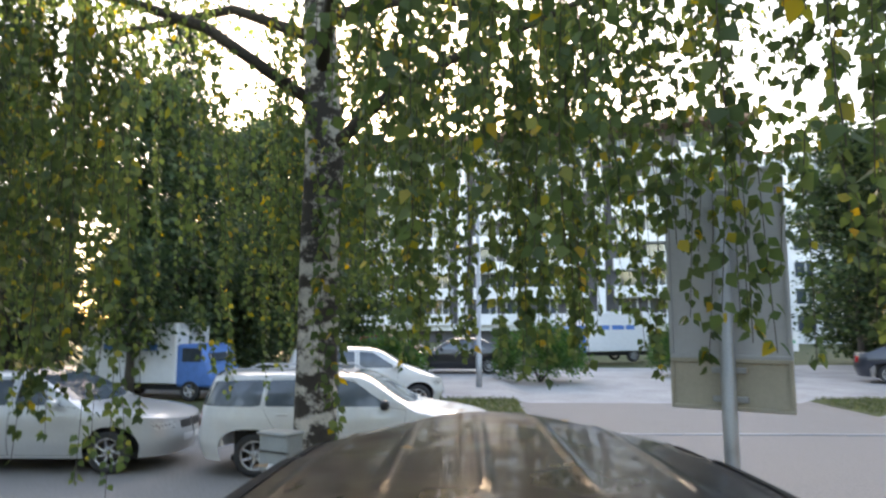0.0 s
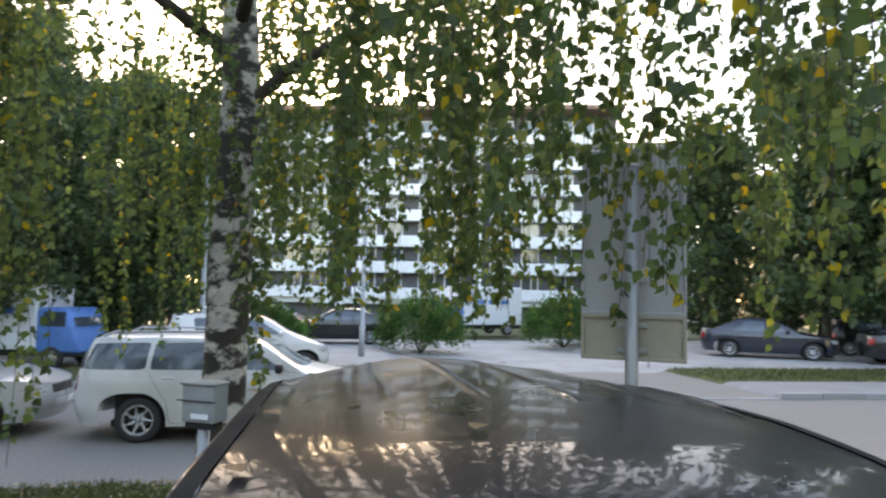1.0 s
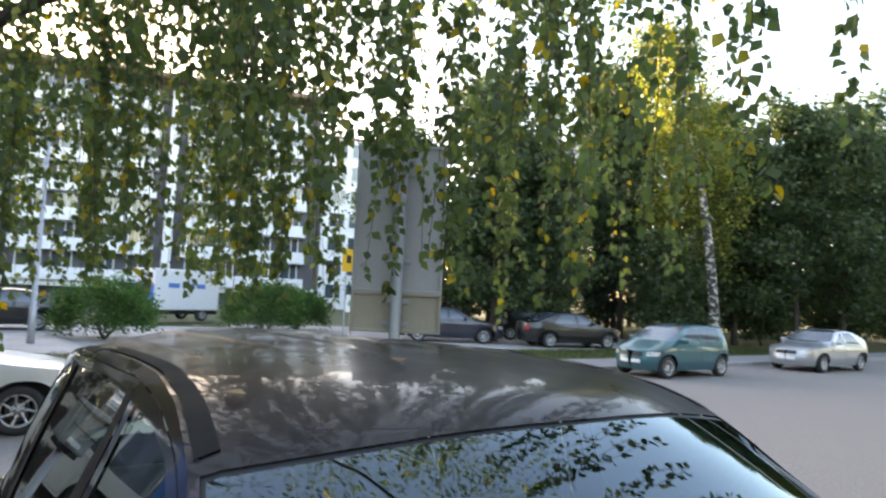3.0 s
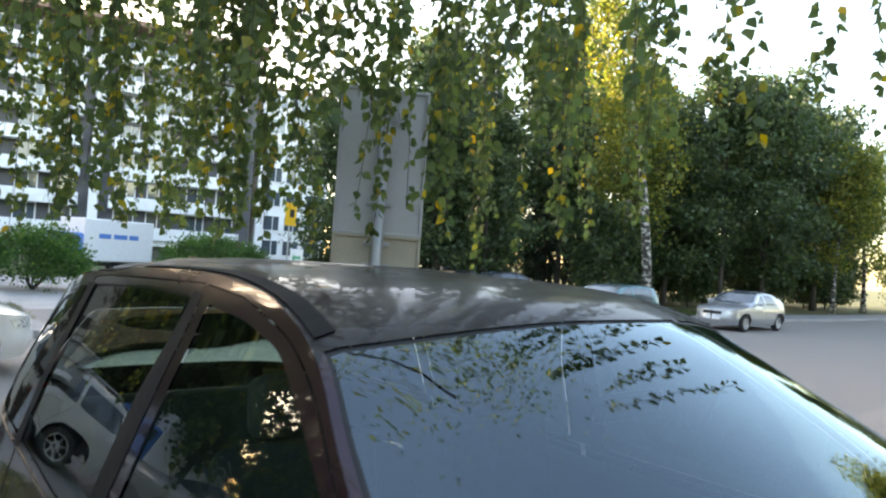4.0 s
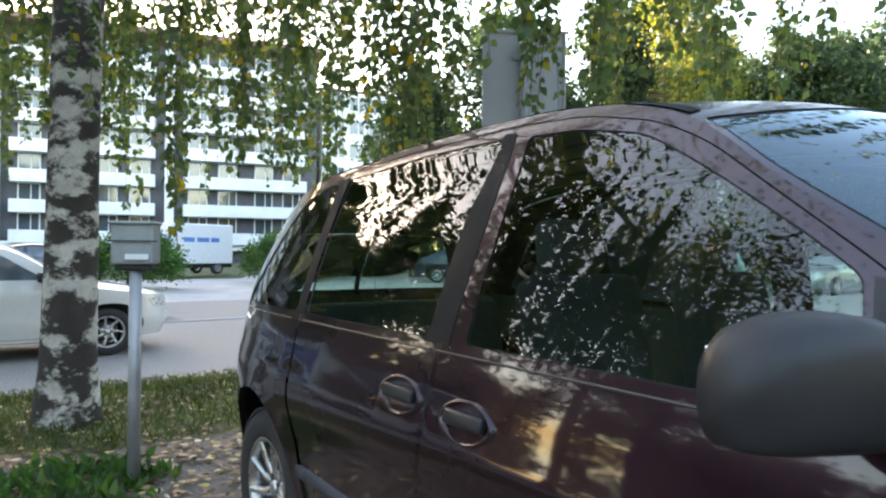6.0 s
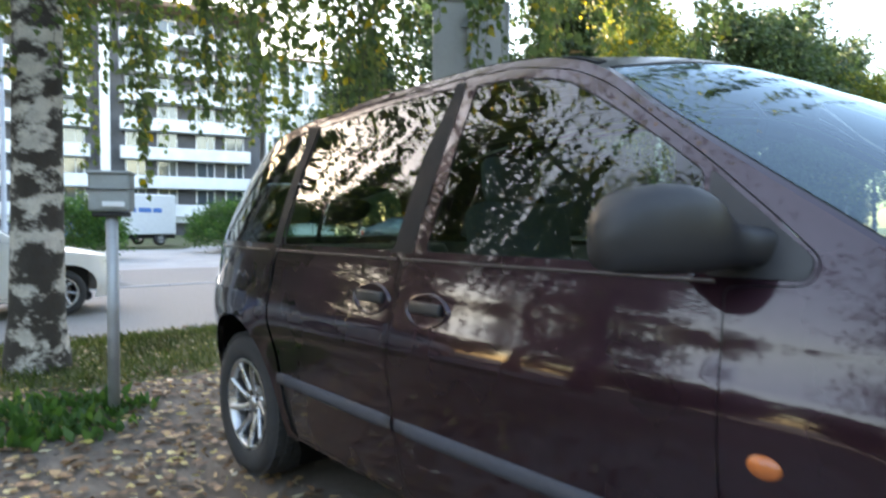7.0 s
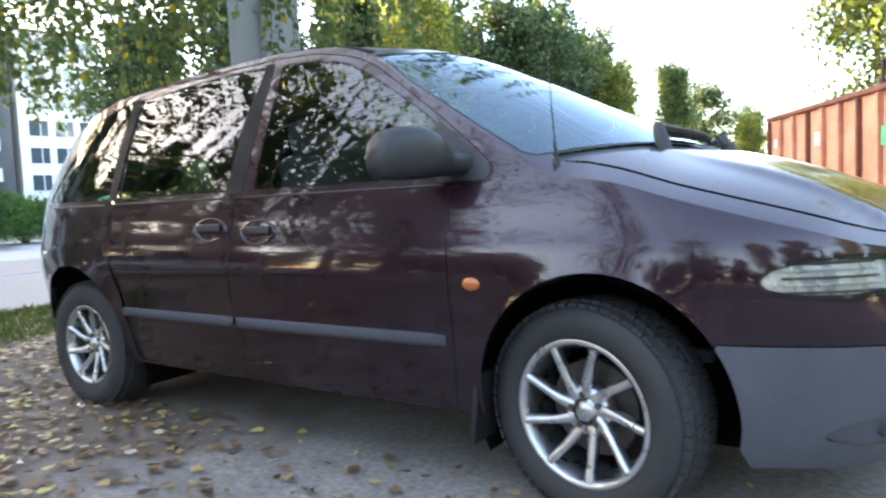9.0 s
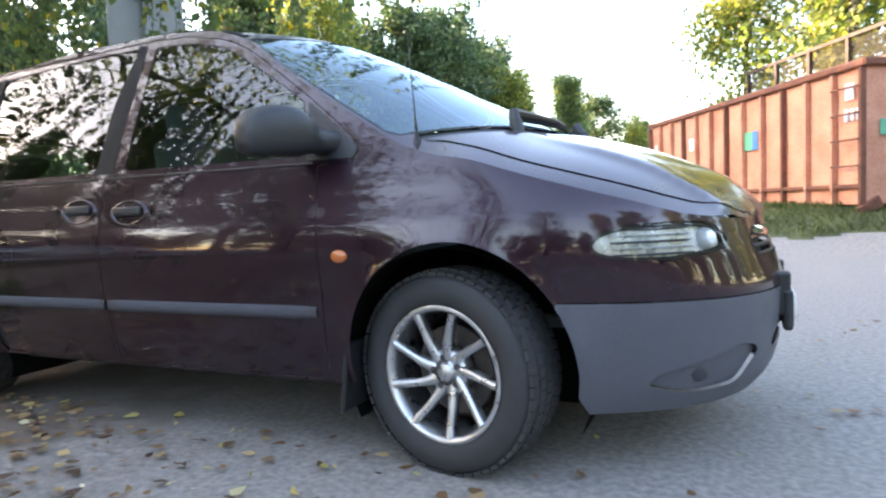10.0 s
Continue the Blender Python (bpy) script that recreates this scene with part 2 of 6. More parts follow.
def tube(bm, pts, radii, sides=10, cap=True):
    """A tapered tube along a polyline, added to bm."""
    rings = []
    pts = [Vector(p) for p in pts]
    for i, p in enumerate(pts):
        d = (pts[min(i + 1, len(pts) - 1)] - pts[max(i - 1, 0)]).normalized()
        a = d.orthogonal().normalized() if i == 0 else (prev - d * prev.dot(d)).normalized()
        prev = a
        b = d.cross(a)
        r = radii[i] if hasattr(radii, "__len__") else radii
        rings.append([bm.verts.new(p + (a * math.cos(t) + b * math.sin(t)) * r) for t in [2 * math.pi * k / sides for k in range(sides)]])
    for i in range(len(rings) - 1):
        for k in range(sides):
            bm.faces.new((rings[i][k], rings[i][(k + 1) % sides], rings[i + 1][(k + 1) % sides], rings[i + 1][k]))
    if cap:
        bm.faces.new(rings[0][::-1])
        bm.faces.new(rings[-1])
    return rings


def lathe(bm, prof, axis_y=True, sides=48):
    """Turns a profile of (radius, depth) about the y axis."""
    rings = []
    for r, d in prof:
        rings.append([bm.verts.new((r * math.cos(2 * math.pi * k / sides), d, r * math.sin(2 * math.pi * k / sides))) for k in range(sides)])
    for i in range(len(rings) - 1):
        for k in range(sides):
            bm.faces.new((rings[i][k], rings[i + 1][k], rings[i + 1][(k + 1) % sides], rings[i][(k + 1) % sides]))


def curve(pts):
    """Smooth curve through (x, y) points."""
    xs = np.array([p[0] for p in pts], float)
    ys = np.array([p[1] for p in pts], float)
    d = np.diff(ys) / np.diff(xs)
    m = np.zeros(len(xs))
    m[0], m[-1] = d[0], d[-1]
    for i in range(1, len(xs) - 1):
        m[i] = 0 if d[i - 1] * d[i] <= 0 else 2 * d[i - 1] * d[i] / (d[i - 1] + d[i])

    def f(x):
        x = min(max(x, xs[0]), xs[-1])
        i = int(min(max(np.searchsorted(xs, x) - 1, 0), len(xs) - 2))
        h = xs[i + 1] - xs[i]
        t = (x - xs[i]) / h
        return float((2 * t**3 - 3 * t**2 + 1) * ys[i] + (t**3 - 2 * t**2 + t) * h * m[i] + (-2 * t**3 + 3 * t**2) * ys[i + 1] + (t**3 - t**2) * h * m[i + 1])

    return f


def leaf_cloud(name, centers, sizes, dirs, material, parent=None, seed=1, aspect=0.8, droop=0.25, label=""):
    """Many small folded leaves: base at each centre, tip along dirs, sizes long."""
    rng = np.random.default_rng(seed)
    c, d = np.asarray(centers, float), np.asarray(dirs, float)
    n = len(c)
    d /= np.linalg.norm(d, axis=1, keepdims=True) + 1e-9
    r = rng.normal(size=(n, 3))
    side = np.cross(d, r)
    side /= np.linalg.norm(side, axis=1, keepdims=True) + 1e-9
    up = np.cross(side, d)
    s = np.asarray(sizes, float)[:, None]
    w = s * aspect * 0.5
    v = np.empty((n, 6, 3))
    v[:, 0] = c
    v[:, 1] = c + d * s * 0.3 + side * w + up * s * 0.06
    v[:, 2] = c + d * s * 0.62 + side * w * 0.66 + up * s * 0.03
    v[:, 3] = c + d * s - up * s * droop * 0.4
    v[:, 4] = c + d * s * 0.62 - side * w * 0.66 + up * s * 0.03
    v[:, 5] = c + d * s * 0.3 - side * w + up * s * 0.06
    return quick_mesh(name, v.reshape(-1, 3), np.arange(n * 6).reshape(n, 6), material, parent, label)


def quick_mesh(name, verts, polys, material, parent=None, label=""):
    """Mesh from arrays of points and equal-sided faces."""
    me = bpy.data.meshes.new(name)
    k = polys.shape[1]
    me.vertices.add(len(verts))
    me.vertices.foreach_set("co", np.ascontiguousarray(verts, dtype=np.float32).ravel())
    me.loops.add(polys.size)
    me.loops.foreach_set("vertex_index", np.ascontiguousarray(polys, dtype=np.int32).ravel())
    me.polygons.add(len(polys))
    me.polygons.foreach_set("loop_start", np.arange(0, polys.size, k, dtype=np.int32))
    me.polygons.foreach_set("loop_total", np.full(len(polys), k, dtype=np.int32))
    me.update(calc_edges=True)
    me.validate()
    me.materials.append(material)
    ob = new(name, me)
    ob.parent = parent
    if label:
        ob["label"] = label
    return ob


# ---- ground, road, kerbs ----
sm = lambda a, b, x: (lambda t: t * t * (3 - 2 * t))(min(max((x - a) / (b - a), 0), 1))


def ground_z(x, y):
    """Height of the ground: a low verge behind the van, a bank past the road, one sheet."""
    z = 0.10 * sm(-3.3, -4.4, x) * (1 - sm(-6.2, -7.3, x)) * (1 - sm(4.6, 6.2, y))
    z += 0.62 * sm(7.3, 10.3, y) * sm(-3.4, -1.6, x)
    z += 0.12 * sm(-13.25, -13.3, x) * (1 - sm(1.0, 1.6, y) * (1 - sm(8.6, 9.2, y)))
    z += 0.008 * noise.noise((x * 1.3, y * 1.3, 0)) + 0.012 * noise.noise((x * 0.4, y * 0.4, 3)) * (0 if -13.3 < x < -7.4 else 1)
    return z


def ground_zone(x, y):
    """0 asphalt, 1 grass, 2 bare earth with leaves, 3 paving, 4 lot."""
    w = 0.35 * noise.noise((x * 0.9, y * 0.9, 7)) + 0.15 * noise.noise((x * 3, y * 3, 1))
    if y + w > 8.55 and x + w > -2.2:
        return 1
    if y + w > 6.0 and x > -13.3:
        return 0
    w2 = w * 2.2 + 0.7 * noise.noise((x * 4, y * 4, 4)) + 0.6 * noise.noise((x * 9, y * 9, 2))
    if x > -3.0 + w2 * 0.3 - 0.9 * sm(-0.6, 0.6, y):
        return 0 if y + w * 1.6 > -4.6 else 2
    if x > -4.75 + w:
        return 2
    if x > -7.45 + w * 0.35:
        return 1
    if x > -13.3:
        return 0
    drive = 1.2 < y < 8.9
    if x > -15.3:
        return 0 if drive else 3
    if x > -18.3 + w * 0.2:
        return 0 if drive else 1
    if x > -31 + w and y < 26:
        return 4
    return 1


def axis(a, b, c, d, fine, coarse):
    v = list(np.arange(b, c, fine))
    x, s = c, fine
    while x < d:
        v.append(x)
        s = min(s * 1.25, coarse)
        x += s
    v.append(d)
    x, s = b, fine
    while x > a:
        s = min(s * 1.25, coarse)
        x -= s
        v.insert(0, max(x, a))
    return np.array(v)


gx = axis(-900, -19, 4.5, 900, 0.12, 90)
gy = axis(-900, -6, 11, 900, 0.12, 90)
gv = np.array([(x, y, ground_z(x, y)) for x in gx for y in gy])
idx = np.arange(len(gx) * len(gy)).reshape(len(gx), len(gy))
gf = np.stack([idx[:-1, :-1], idx[1:, :-1], idx[1:, 1:], idx[:-1, 1:]], -1).reshape(-1, 4)
ground_mats = [
    mat("worn_asphalt", (0.225, 0.205, 0.188), 0.9, vary=0.34, scale=34.0, bump=0.9, bscale=90),
    mat("short_grass_soil", (0.06, 0.075, 0.022), 0.95, vary=0.5, scale=2.2, bump=0.6, bscale=60, col2=(0.11, 0.12, 0.04)),
    mat("bare_earth", (0.13, 0.10, 0.08), 0.95, vary=0.4, scale=2.4, bump=0.7, bscale=50, col2=(0.19, 0.165, 0.14)),
    mat("paved_footway", (0.25, 0.24, 0.24), 0.85, vary=0.15, scale=1.5, bump=0.3, bscale=60),
    mat("parking_lot_gravel", (0.34, 0.33, 0.32), 0.9, vary=0.2, scale=0.8, bump=0.5, bscale=50),
]
# earth trodden over the edge of the asphalt beside the van
nt = ground_mats[0].node_tree
pr = nt.nodes["Principled BSDF"]
geo = nt.nodes.new("ShaderNodeNewGeometry")
sep = nt.nodes.new("ShaderNodeSeparateXYZ")
nt.links.new(geo.outputs["Position"], sep.inputs[0])
nz = nt.nodes.new("ShaderNodeTexNoise")
nz.inputs["Scale"].default_value, nz.inputs["Detail"].default_value, nz.inputs["Roughness"].default_value = 1.6, 9, 0.65
nt.links.new(geo.outputs["Position"], nz.inputs["Vector"])
ma = nt.nodes.new("ShaderNodeMath")
ma.operation = "MULTIPLY_ADD"
nt.links.new(nz.outputs["Fac"], ma.inputs[0])
ma.inputs[1].default_value = 4.0
nt.links.new(sep.outputs["X"], ma.inputs[2])
mr = nt.nodes.new("ShaderNodeMapRange")
mr.inputs["From Min"].default_value, mr.inputs["From Max"].default_value = 0.9, -0.3
nt.links.new(ma.outputs[0], mr.inputs["Value"])
gate = nt.nodes.new("ShaderNodeMath")
gate.operation = "GREATER_THAN"
gate.inputs[1].default_value = -6.0
nt.links.new(sep.outputs["X"], gate.inputs[0])
mu = nt.nodes.new("ShaderNodeMath")
mu.operation = "MULTIPLY"
nt.links.new(mr.outputs[0], mu.inputs[0])
side_y = nt.nodes.new("ShaderNodeMapRange")
side_y.inputs["From Min"].default_value, side_y.inputs["From Max"].default_value = 5.0, 2.0
nt.links.new(sep.outputs["Y"], side_y.inputs["Value"])
mg = nt.nodes.new("ShaderNodeMath")
mg.operation = "MULTIPLY"
nt.links.new(gate.outputs[0], mg.inputs[0])
nt.links.new(side_y.outputs[0], mg.inputs[1])
nt.links.new(mg.outputs[0], mu.inputs[1])
mx = nt.nodes.new("ShaderNodeMix")
mx.data_type = "RGBA"
nt.links.new(mu.outputs[0], mx.inputs[0])
nt.links.new(pr.inputs["Base Color"].links[0].from_socket, mx.inputs[6])
mx.inputs[7].default_value = (0.12, 0.095, 0.075, 1)
nt.links.new(mx.outputs[2], pr.inputs["Base Color"])
ground = quick_mesh("ground", gv, gf, ground_mats[0])
for m_ in ground_mats[1:]:
    ground.data.materials.append(m_)
cx = gv[gf].mean(1)
ground.data.polygons.foreach_set("material_index", np.array([ground_zone(x, y) for x, y, _ in cx], dtype=np.int32))
ground.data.polygons.foreach_set("use_smooth", [True] * len(gf))
ground.data.update()
tagged(ground, "grey asphalt, grass verge and bare earth with leaves", "ground", kind="structure")

# kerb stones along the far side of the road, dropped at the driveway
kerb = tagged(new("kerb"), "weathered grey kerb stones along the road edge", "kerb", kind="structure")
bm = bmesh.new()
box(bm, (0, 0, 0), (0.14, 0.985, 0.26), 0.015)
stone_me = bpy.data.meshes.new("kerb_stone")
bm.to_mesh(stone_me)
bm.free()
stone_me.materials.append(M["kerb"])
for k in range(-14, 60):
    y = k + 0.5
    ob = new("kerb_stone", stone_me)
    low = 1.0 < y < 9.0
    ob.location = (-13.26 + random.uniform(-0.006, 0.006), y, (-0.105 if low else 0.005) + random.uniform(-0.004, 0.004))
    ob.parent = kerb

# ---- cars: a body form that every panel, door and pane is cut from ----
from mathutils.geometry import delaunay_2d_cdt


def inside(poly, x, y):
    r = False
    j = len(poly) - 1
    for i in range(len(poly)):
        (xi, yi), (xj, yj) = poly[i], poly[j]
        if (yi > y) != (yj > y) and x < (xj - xi) * (y - yi) / (yj - yi) + xi:
            r = not r
        j = i
    return r


def densify(poly, step=0.05):
    out = []
    for (a, b), (c, d) in zip(poly, poly[1:] + poly[:1]):
        n = max(1, int(math.hypot(c - a, d - b) / step))
        out += [(a + (c - a) * k / n, b + (d - b) * k / n) for k in range(n)]
    return out


def shrink(poly, d):
    area = sum(a[0] * b[1] - b[0] * a[1] for a, b in zip(poly, poly[1:] + poly[:1]))
    sg = 1 if area > 0 else -1
    out = []
    n = len(poly)
    for i in range(n):
        p, q, r = Vector(poly[i - 1]), Vector(poly[i]), Vector(poly[(i + 1) % n])
        e1, e2 = (q - p).normalized(), (r - q).normalized()
        n1, n2 = Vector((-e1.y, e1.x)) * sg, Vector((-e2.y, e2.x)) * sg
        b = n1 + n2
        b = b / max(b.dot(n1), 0.35) if b.length > 1e-6 else n1
        out.append((q.x + b.x * d, q.y + b.y * d))
    return out


def rounded(poly, r, seg=4):
    """A polygon with its corners rounded; r is one radius or one for each corner."""
    out = []
    n = len(poly)
    for i in range(n):
        p, q, s = Vector(poly[i - 1]), Vector(poly[i]), Vector(poly[(i + 1) % n])
        rr = r[i] if hasattr(r, "__len__") else r
        a = q + (p - q).normalized() * min(rr, (p - q).length * 0.45)
        b = q + (s - q).normalized() * min(rr, (s - q).length * 0.45)
        for k in range(seg + 1):
            t = k / seg
            v = a * (1 - t) ** 2 + q * 2 * t * (1 - t) + b * t**2
            out.append((v.x, v.y))
    return out


def arc(cx, cz, r, a0, a1, n=24, rz=None):
    return [(cx + r * math.cos(radians(a0 + (a1 - a0) * k / n)), cz + (rz or r) * math.sin(radians(a0 + (a1 - a0) * k / n))) for k in range(n + 1)]


class Form:
    """Half-width over height, plan corners fore and aft, and the edge and centre lines of the top."""

    def __init__(self, W, xf, xr, x0f, x0r, ze, zc, nf=2.4, nr=3.0, bow=0.012, p=4.0, Lf=1.3, Lr=1.1):
        self.W, self.xf, self.xr, self.ze, self.zc = curve(W), curve(xf), curve(xr), curve(ze), curve(zc)
        self.x0f, self.x0r, self.nf, self.nr, self.bow, self.p, self.Lf, self.Lr = x0f, x0r, nf, nr, bow, p, Lf, Lr

    def side(self, s, z):
        w = self.W(z)
        mid, half = (self.x0f + self.x0r) / 2, (self.x0f - self.x0r) / 2
        if s > self.x0f:
            t = min((s - self.x0f) / self.Lf, 1) * math.pi / 2
            w *= 1 - self.bow
            return Vector((self.x0f + (self.xf(z) - self.x0f) * math.sin(t) ** (2 / self.nf), -w * max(math.cos(t), 0) ** (2 / self.nf), z))
        if s < self.x0r:
            t = min((self.x0r - s) / self.Lr, 1) * math.pi / 2
            w *= 1 - self.bow
            return Vector((self.x0r + (self.xr(z) - self.x0r) * math.sin(t) ** (2 / self.nr), -w * max(math.cos(t), 0) ** (2 / self.nr), z))
        return Vector((s, -w * (1 - self.bow * ((s - mid) / half) ** 2), z))

    def s_of(self, x, z):
        if x > self.x0f:
            u = min((x - self.x0f) / (self.xf(z) - self.x0f), 1)
            return self.x0f + self.Lf * math.asin(u ** (self.nf / 2)) / (math.pi / 2)
        if x < self.x0r:
            u = min((x - self.x0r) / (self.xr(z) - self.x0r), 1)
            return self.x0r - self.Lr * math.asin(u ** (self.nr / 2)) / (math.pi / 2)
        return x

    def top(self, s, w):
        z0 = self.ze(s)
        e = self.side(s, z0)
        return Vector((e.x, e.y * w, z0 + (self.zc(e.x) - z0) * (1 - abs(w) ** self.p)))


def connected(tris):
    """Groups of triangles that hang together by their points."""
    root = {}

    def find(i):
        while root.setdefault(i, i) != i:
            i = root[i]
        return i

    for t in tris:
        for i in t[1:]:
            root[find(i)] = find(t[0])
    groups = {}
    for t in tris:
        groups.setdefault(find(t[0]), []).append(t)
    return list(groups.values())


def surface_parts(f, outline, loops, pieces, gap, step, parent, mirror=None, normal_sign=1, grid=None):
    """Cuts the surface f(u, v) along loops. pieces: (name, polygon, material, inset depth, label), first match wins; what is left is the gap."""
    pts, edges = [], []

    def add(poly):
        b = len(pts)
        pts.extend(poly)
        edges.extend([(b + i, b + (i + 1) % len(poly)) for i in range(len(poly))])

    add(densify(outline, step))
    for lp in loops:
        add(densify(lp, step))
    us = [p[0] for p in outline]
    vs = [p[1] for p in outline]
    gu, gvv = grid or (step, step)
    for u in np.arange(min(us), max(us), gu):
        for v in np.arange(min(vs), max(vs), gvv):
            if inside(outline, u, v):
                pts.append((float(u), float(v)))
    co, _, fa, _, _, _ = delaunay_2d_cdt([Vector(p) for p in pts], edges, [], 0, 1e-5)
    co = [(c.x, c.y) for c in co]
    e = 1e-3
    P, N = [], []
    for u, v in co:
        p = f(u, v)
        du = f(u + e, v) - f(u - e, v)
        dv = f(u, v + e) - f(u, v - e)
        n = du.cross(dv)
        n = n.normalized() * normal_sign if n.length > 1e-12 else Vector((1, 0, 0))
        P.append(p)
        N.append(n)
    bins = [[] for _ in pieces]
    rest = []
    for t in fa:
        cx_, cy_ = sum(co[i][0] for i in t) / 3, sum(co[i][1] for i in t) / 3
        if not inside(outline, cx_, cy_):
            continue
        for k, pc in enumerate(pieces):
            if pc[1] is None or inside(pc[1], cx_, cy_):
                bins[k].append(t)
                break
        else:
            rest.append(t)
    made = {}
    todo = [(pc[0], bins[k], pc[2], pc[3], pc[4] if len(pc) > 4 else "") for k, pc in enumerate(pieces) if pc[2] is not None]
    if gap:
        todo.append((gap[0], rest, gap[1], gap[2], ""))
    split = []
    for name, tris, material, depth, label in todo:
        if name in ("panel_gap", "gap", "window_seal"):
            split += [(name, g, material, depth, label) for g in connected(tris)]
        elif name in ("front_door", "sliding_door"):
            gs = sorted(connected(tris), key=len, reverse=True)
            split += [(name if k == 0 else "window_frame", g, material, depth, label if k == 0 else "") for k, g in enumerate(gs)]
        else:
            split.append((name, tris, material, depth, label))
    for name, tris, material, depth, label in split:
        if not tris:
            continue
        used = sorted({i for t in tris for i in t})
        ix = {o: k for k, o in enumerate(used)}
        for side in ((1, -1) if mirror else (1,)):
            V = [((P[i] - N[i] * depth).x, (P[i] - N[i] * depth).y * side, (P[i] - N[i] * depth).z) for i in used]
            Nn = [(N[i].x, N[i].y * side, N[i].z) for i in used]
            F = []
            for t in tris:
                a, b, c = (Vector(V[ix[i]]) for i in t)
                g = (b - a).cross(c - a)
                q = [ix[i] for i in t]
                F.append(q if g.dot(Vector(Nn[q[0]])) >= 0 else q[::-1])
            par = parent[name] if isinstance(parent, dict) and name in parent else (parent[""] if isinstance(parent, dict) else parent)
            made.setdefault(name, []).append(as_mesh(name, V, F, material, par, label, True, Nn))
    return made


def wheel(parent, at, r, width, rim_r, spokes, turn=0.0, bolts=5, alloy=None, side=-1, fine=True):
    """A tyre, rim and brake disc; the wheel's outer face looks to its own -y."""
    alloy = alloy or M["alloy"]
    w = new("wheel")
    w.parent = parent
    w.matrix_basis = Matrix.Translation(at) @ pose(0, 0, 0, 0, 0, turn) @ (pose(0, 0, 0) if side < 0 else pose(0, 0, 0, 0, 0, 180))
    n = 56 if fine else 28
    bm = bmesh.new()
    h = width / 2
    lathe(bm, [(rim_r - 0.012, h * 0.55), (rim_r, h * 0.86), (rim_r + 0.02, h * 0.96), (r * 0.80, h * 1.04), (r * 0.92, h * 0.95), (r * 0.985, h * 0.72), (r, h * 0.4), (r, -h * 0.4), (r * 0.985, -h * 0.72), (r * 0.92, -h * 0.95), (r * 0.80, -h * 1.04), (rim_r + 0.02, -h * 0.96), (rim_r, -h * 0.86), (rim_r - 0.012, -h * 0.55)], sides=n)
    tyre = part("tyre", bm, M["tyre"], w, "worn black rubber tyre", True)
    if fine:
        bm = bmesh.new()
        for k in range(n):
            a = 2 * math.pi * (k + 0.5) / n
            for j, off in enumerate((-0.74, -0.36, 0.0, 0.36, 0.74)):
                rr = r + 0.001 - (0.008 if abs(off) > 0.7 else 0)
                aa = a + (0.5 * 2 * math.pi / n if j % 2 else 0)
                rot = Matrix.Rotation(math.pi / 2 - aa, 4, "Y")
                box(bm, (rr * math.cos(aa), off * h, rr * math.sin(aa)), (2 * math.pi * r / n * 0.80, h * 0.29, 0.012), 0, rot)
        part("tread", bm, M["tyre"], tyre)
    bm = bmesh.new()
    lathe(bm, [(rim_r + 0.004, -h * 0.92), (rim_r - 0.006, -h * 0.95), (rim_r - 0.016, -h * 0.86), (rim_r - 0.022, -h * 0.5), (rim_r - 0.03, h * 0.8), (rim_r - 0.0, h * 0.9)], sides=n)
    part("rim", bm, alloy, w, "scuffed silver alloy rim", True)
    bm = bmesh.new()
    lathe(bm, [(0.0, -0.012), (rim_r * 0.66, -0.012), (rim_r * 0.68, 0.0), (rim_r * 0.68, 0.012), (0, 0.012)], sides=32)
    part("brake_disc", bm, M["darkmetal"], w, smooth=False)
    for k in range(spokes):
        a = 2 * math.pi * k / spokes - 0.07
        bm = bmesh.new()
        rings = []
        for t in np.linspace(0, 1, 7):
            rad = 0.045 + (rim_r - 0.06) * t
            ang = a + 0.26 * (1 - t) ** 1.6
            wid = (0.021 + 0.020 * (1 - t) ** 2.4 + 0.004 * t) * (1 if spokes > 6 else 1.9)
            y0 = -h * (0.55 + 0.33 * t)
            c = Vector((math.cos(ang) * rad, 0, math.sin(ang) * rad))
            n_ = Vector((-math.sin(ang), 0, math.cos(ang)))
            rings.append([bm.verts.new(c + n_ * wid * a_ + Vector((0, y0 + b_, 0))) for a_, b_ in ((-0.55, 0.0), (-0.25, -0.008), (0.25, -0.008), (0.55, 0.0), (0.5, 0.03), (-0.5, 0.03))])
        for i in range(len(rings) - 1):
            for j in range(6):
                bm.faces.new((rings[i][j], rings[i][(j + 1) % 6], rings[i + 1][(j + 1) % 6], rings[i + 1][j]))
        part("spoke", bm, alloy, w, smooth=True)
    bm = bmesh.new()
    hb = -h * 0.56
    lathe(bm, [(0.0, hb - 0.016), (0.028, hb - 0.016), (0.033, hb - 0.010), (0.034, hb), (0.072, hb - 0.002), (0.084, hb + 0.010), (0.084, hb + 0.05), (0, hb + 0.05)], sides=28)
    part("hub", bm, alloy, w, smooth=True)
    if fine:
        for k in range(bolts):
            a = 2 * math.pi * k / bolts + 0.5
            bm = bmesh.new()
            lathe(bm, [(0.0, hb - 0.012), (0.010, hb - 0.012), (0.013, hb - 0.006), (0.013, hb + 0.01)], sides=8)
            bmesh.ops.translate(bm, vec=(0.053 * math.cos(a), 0, 0.053 * math.sin(a)), verts=bm.verts)
            part("bolt", bm, M["darkmetal"], w)
    return w


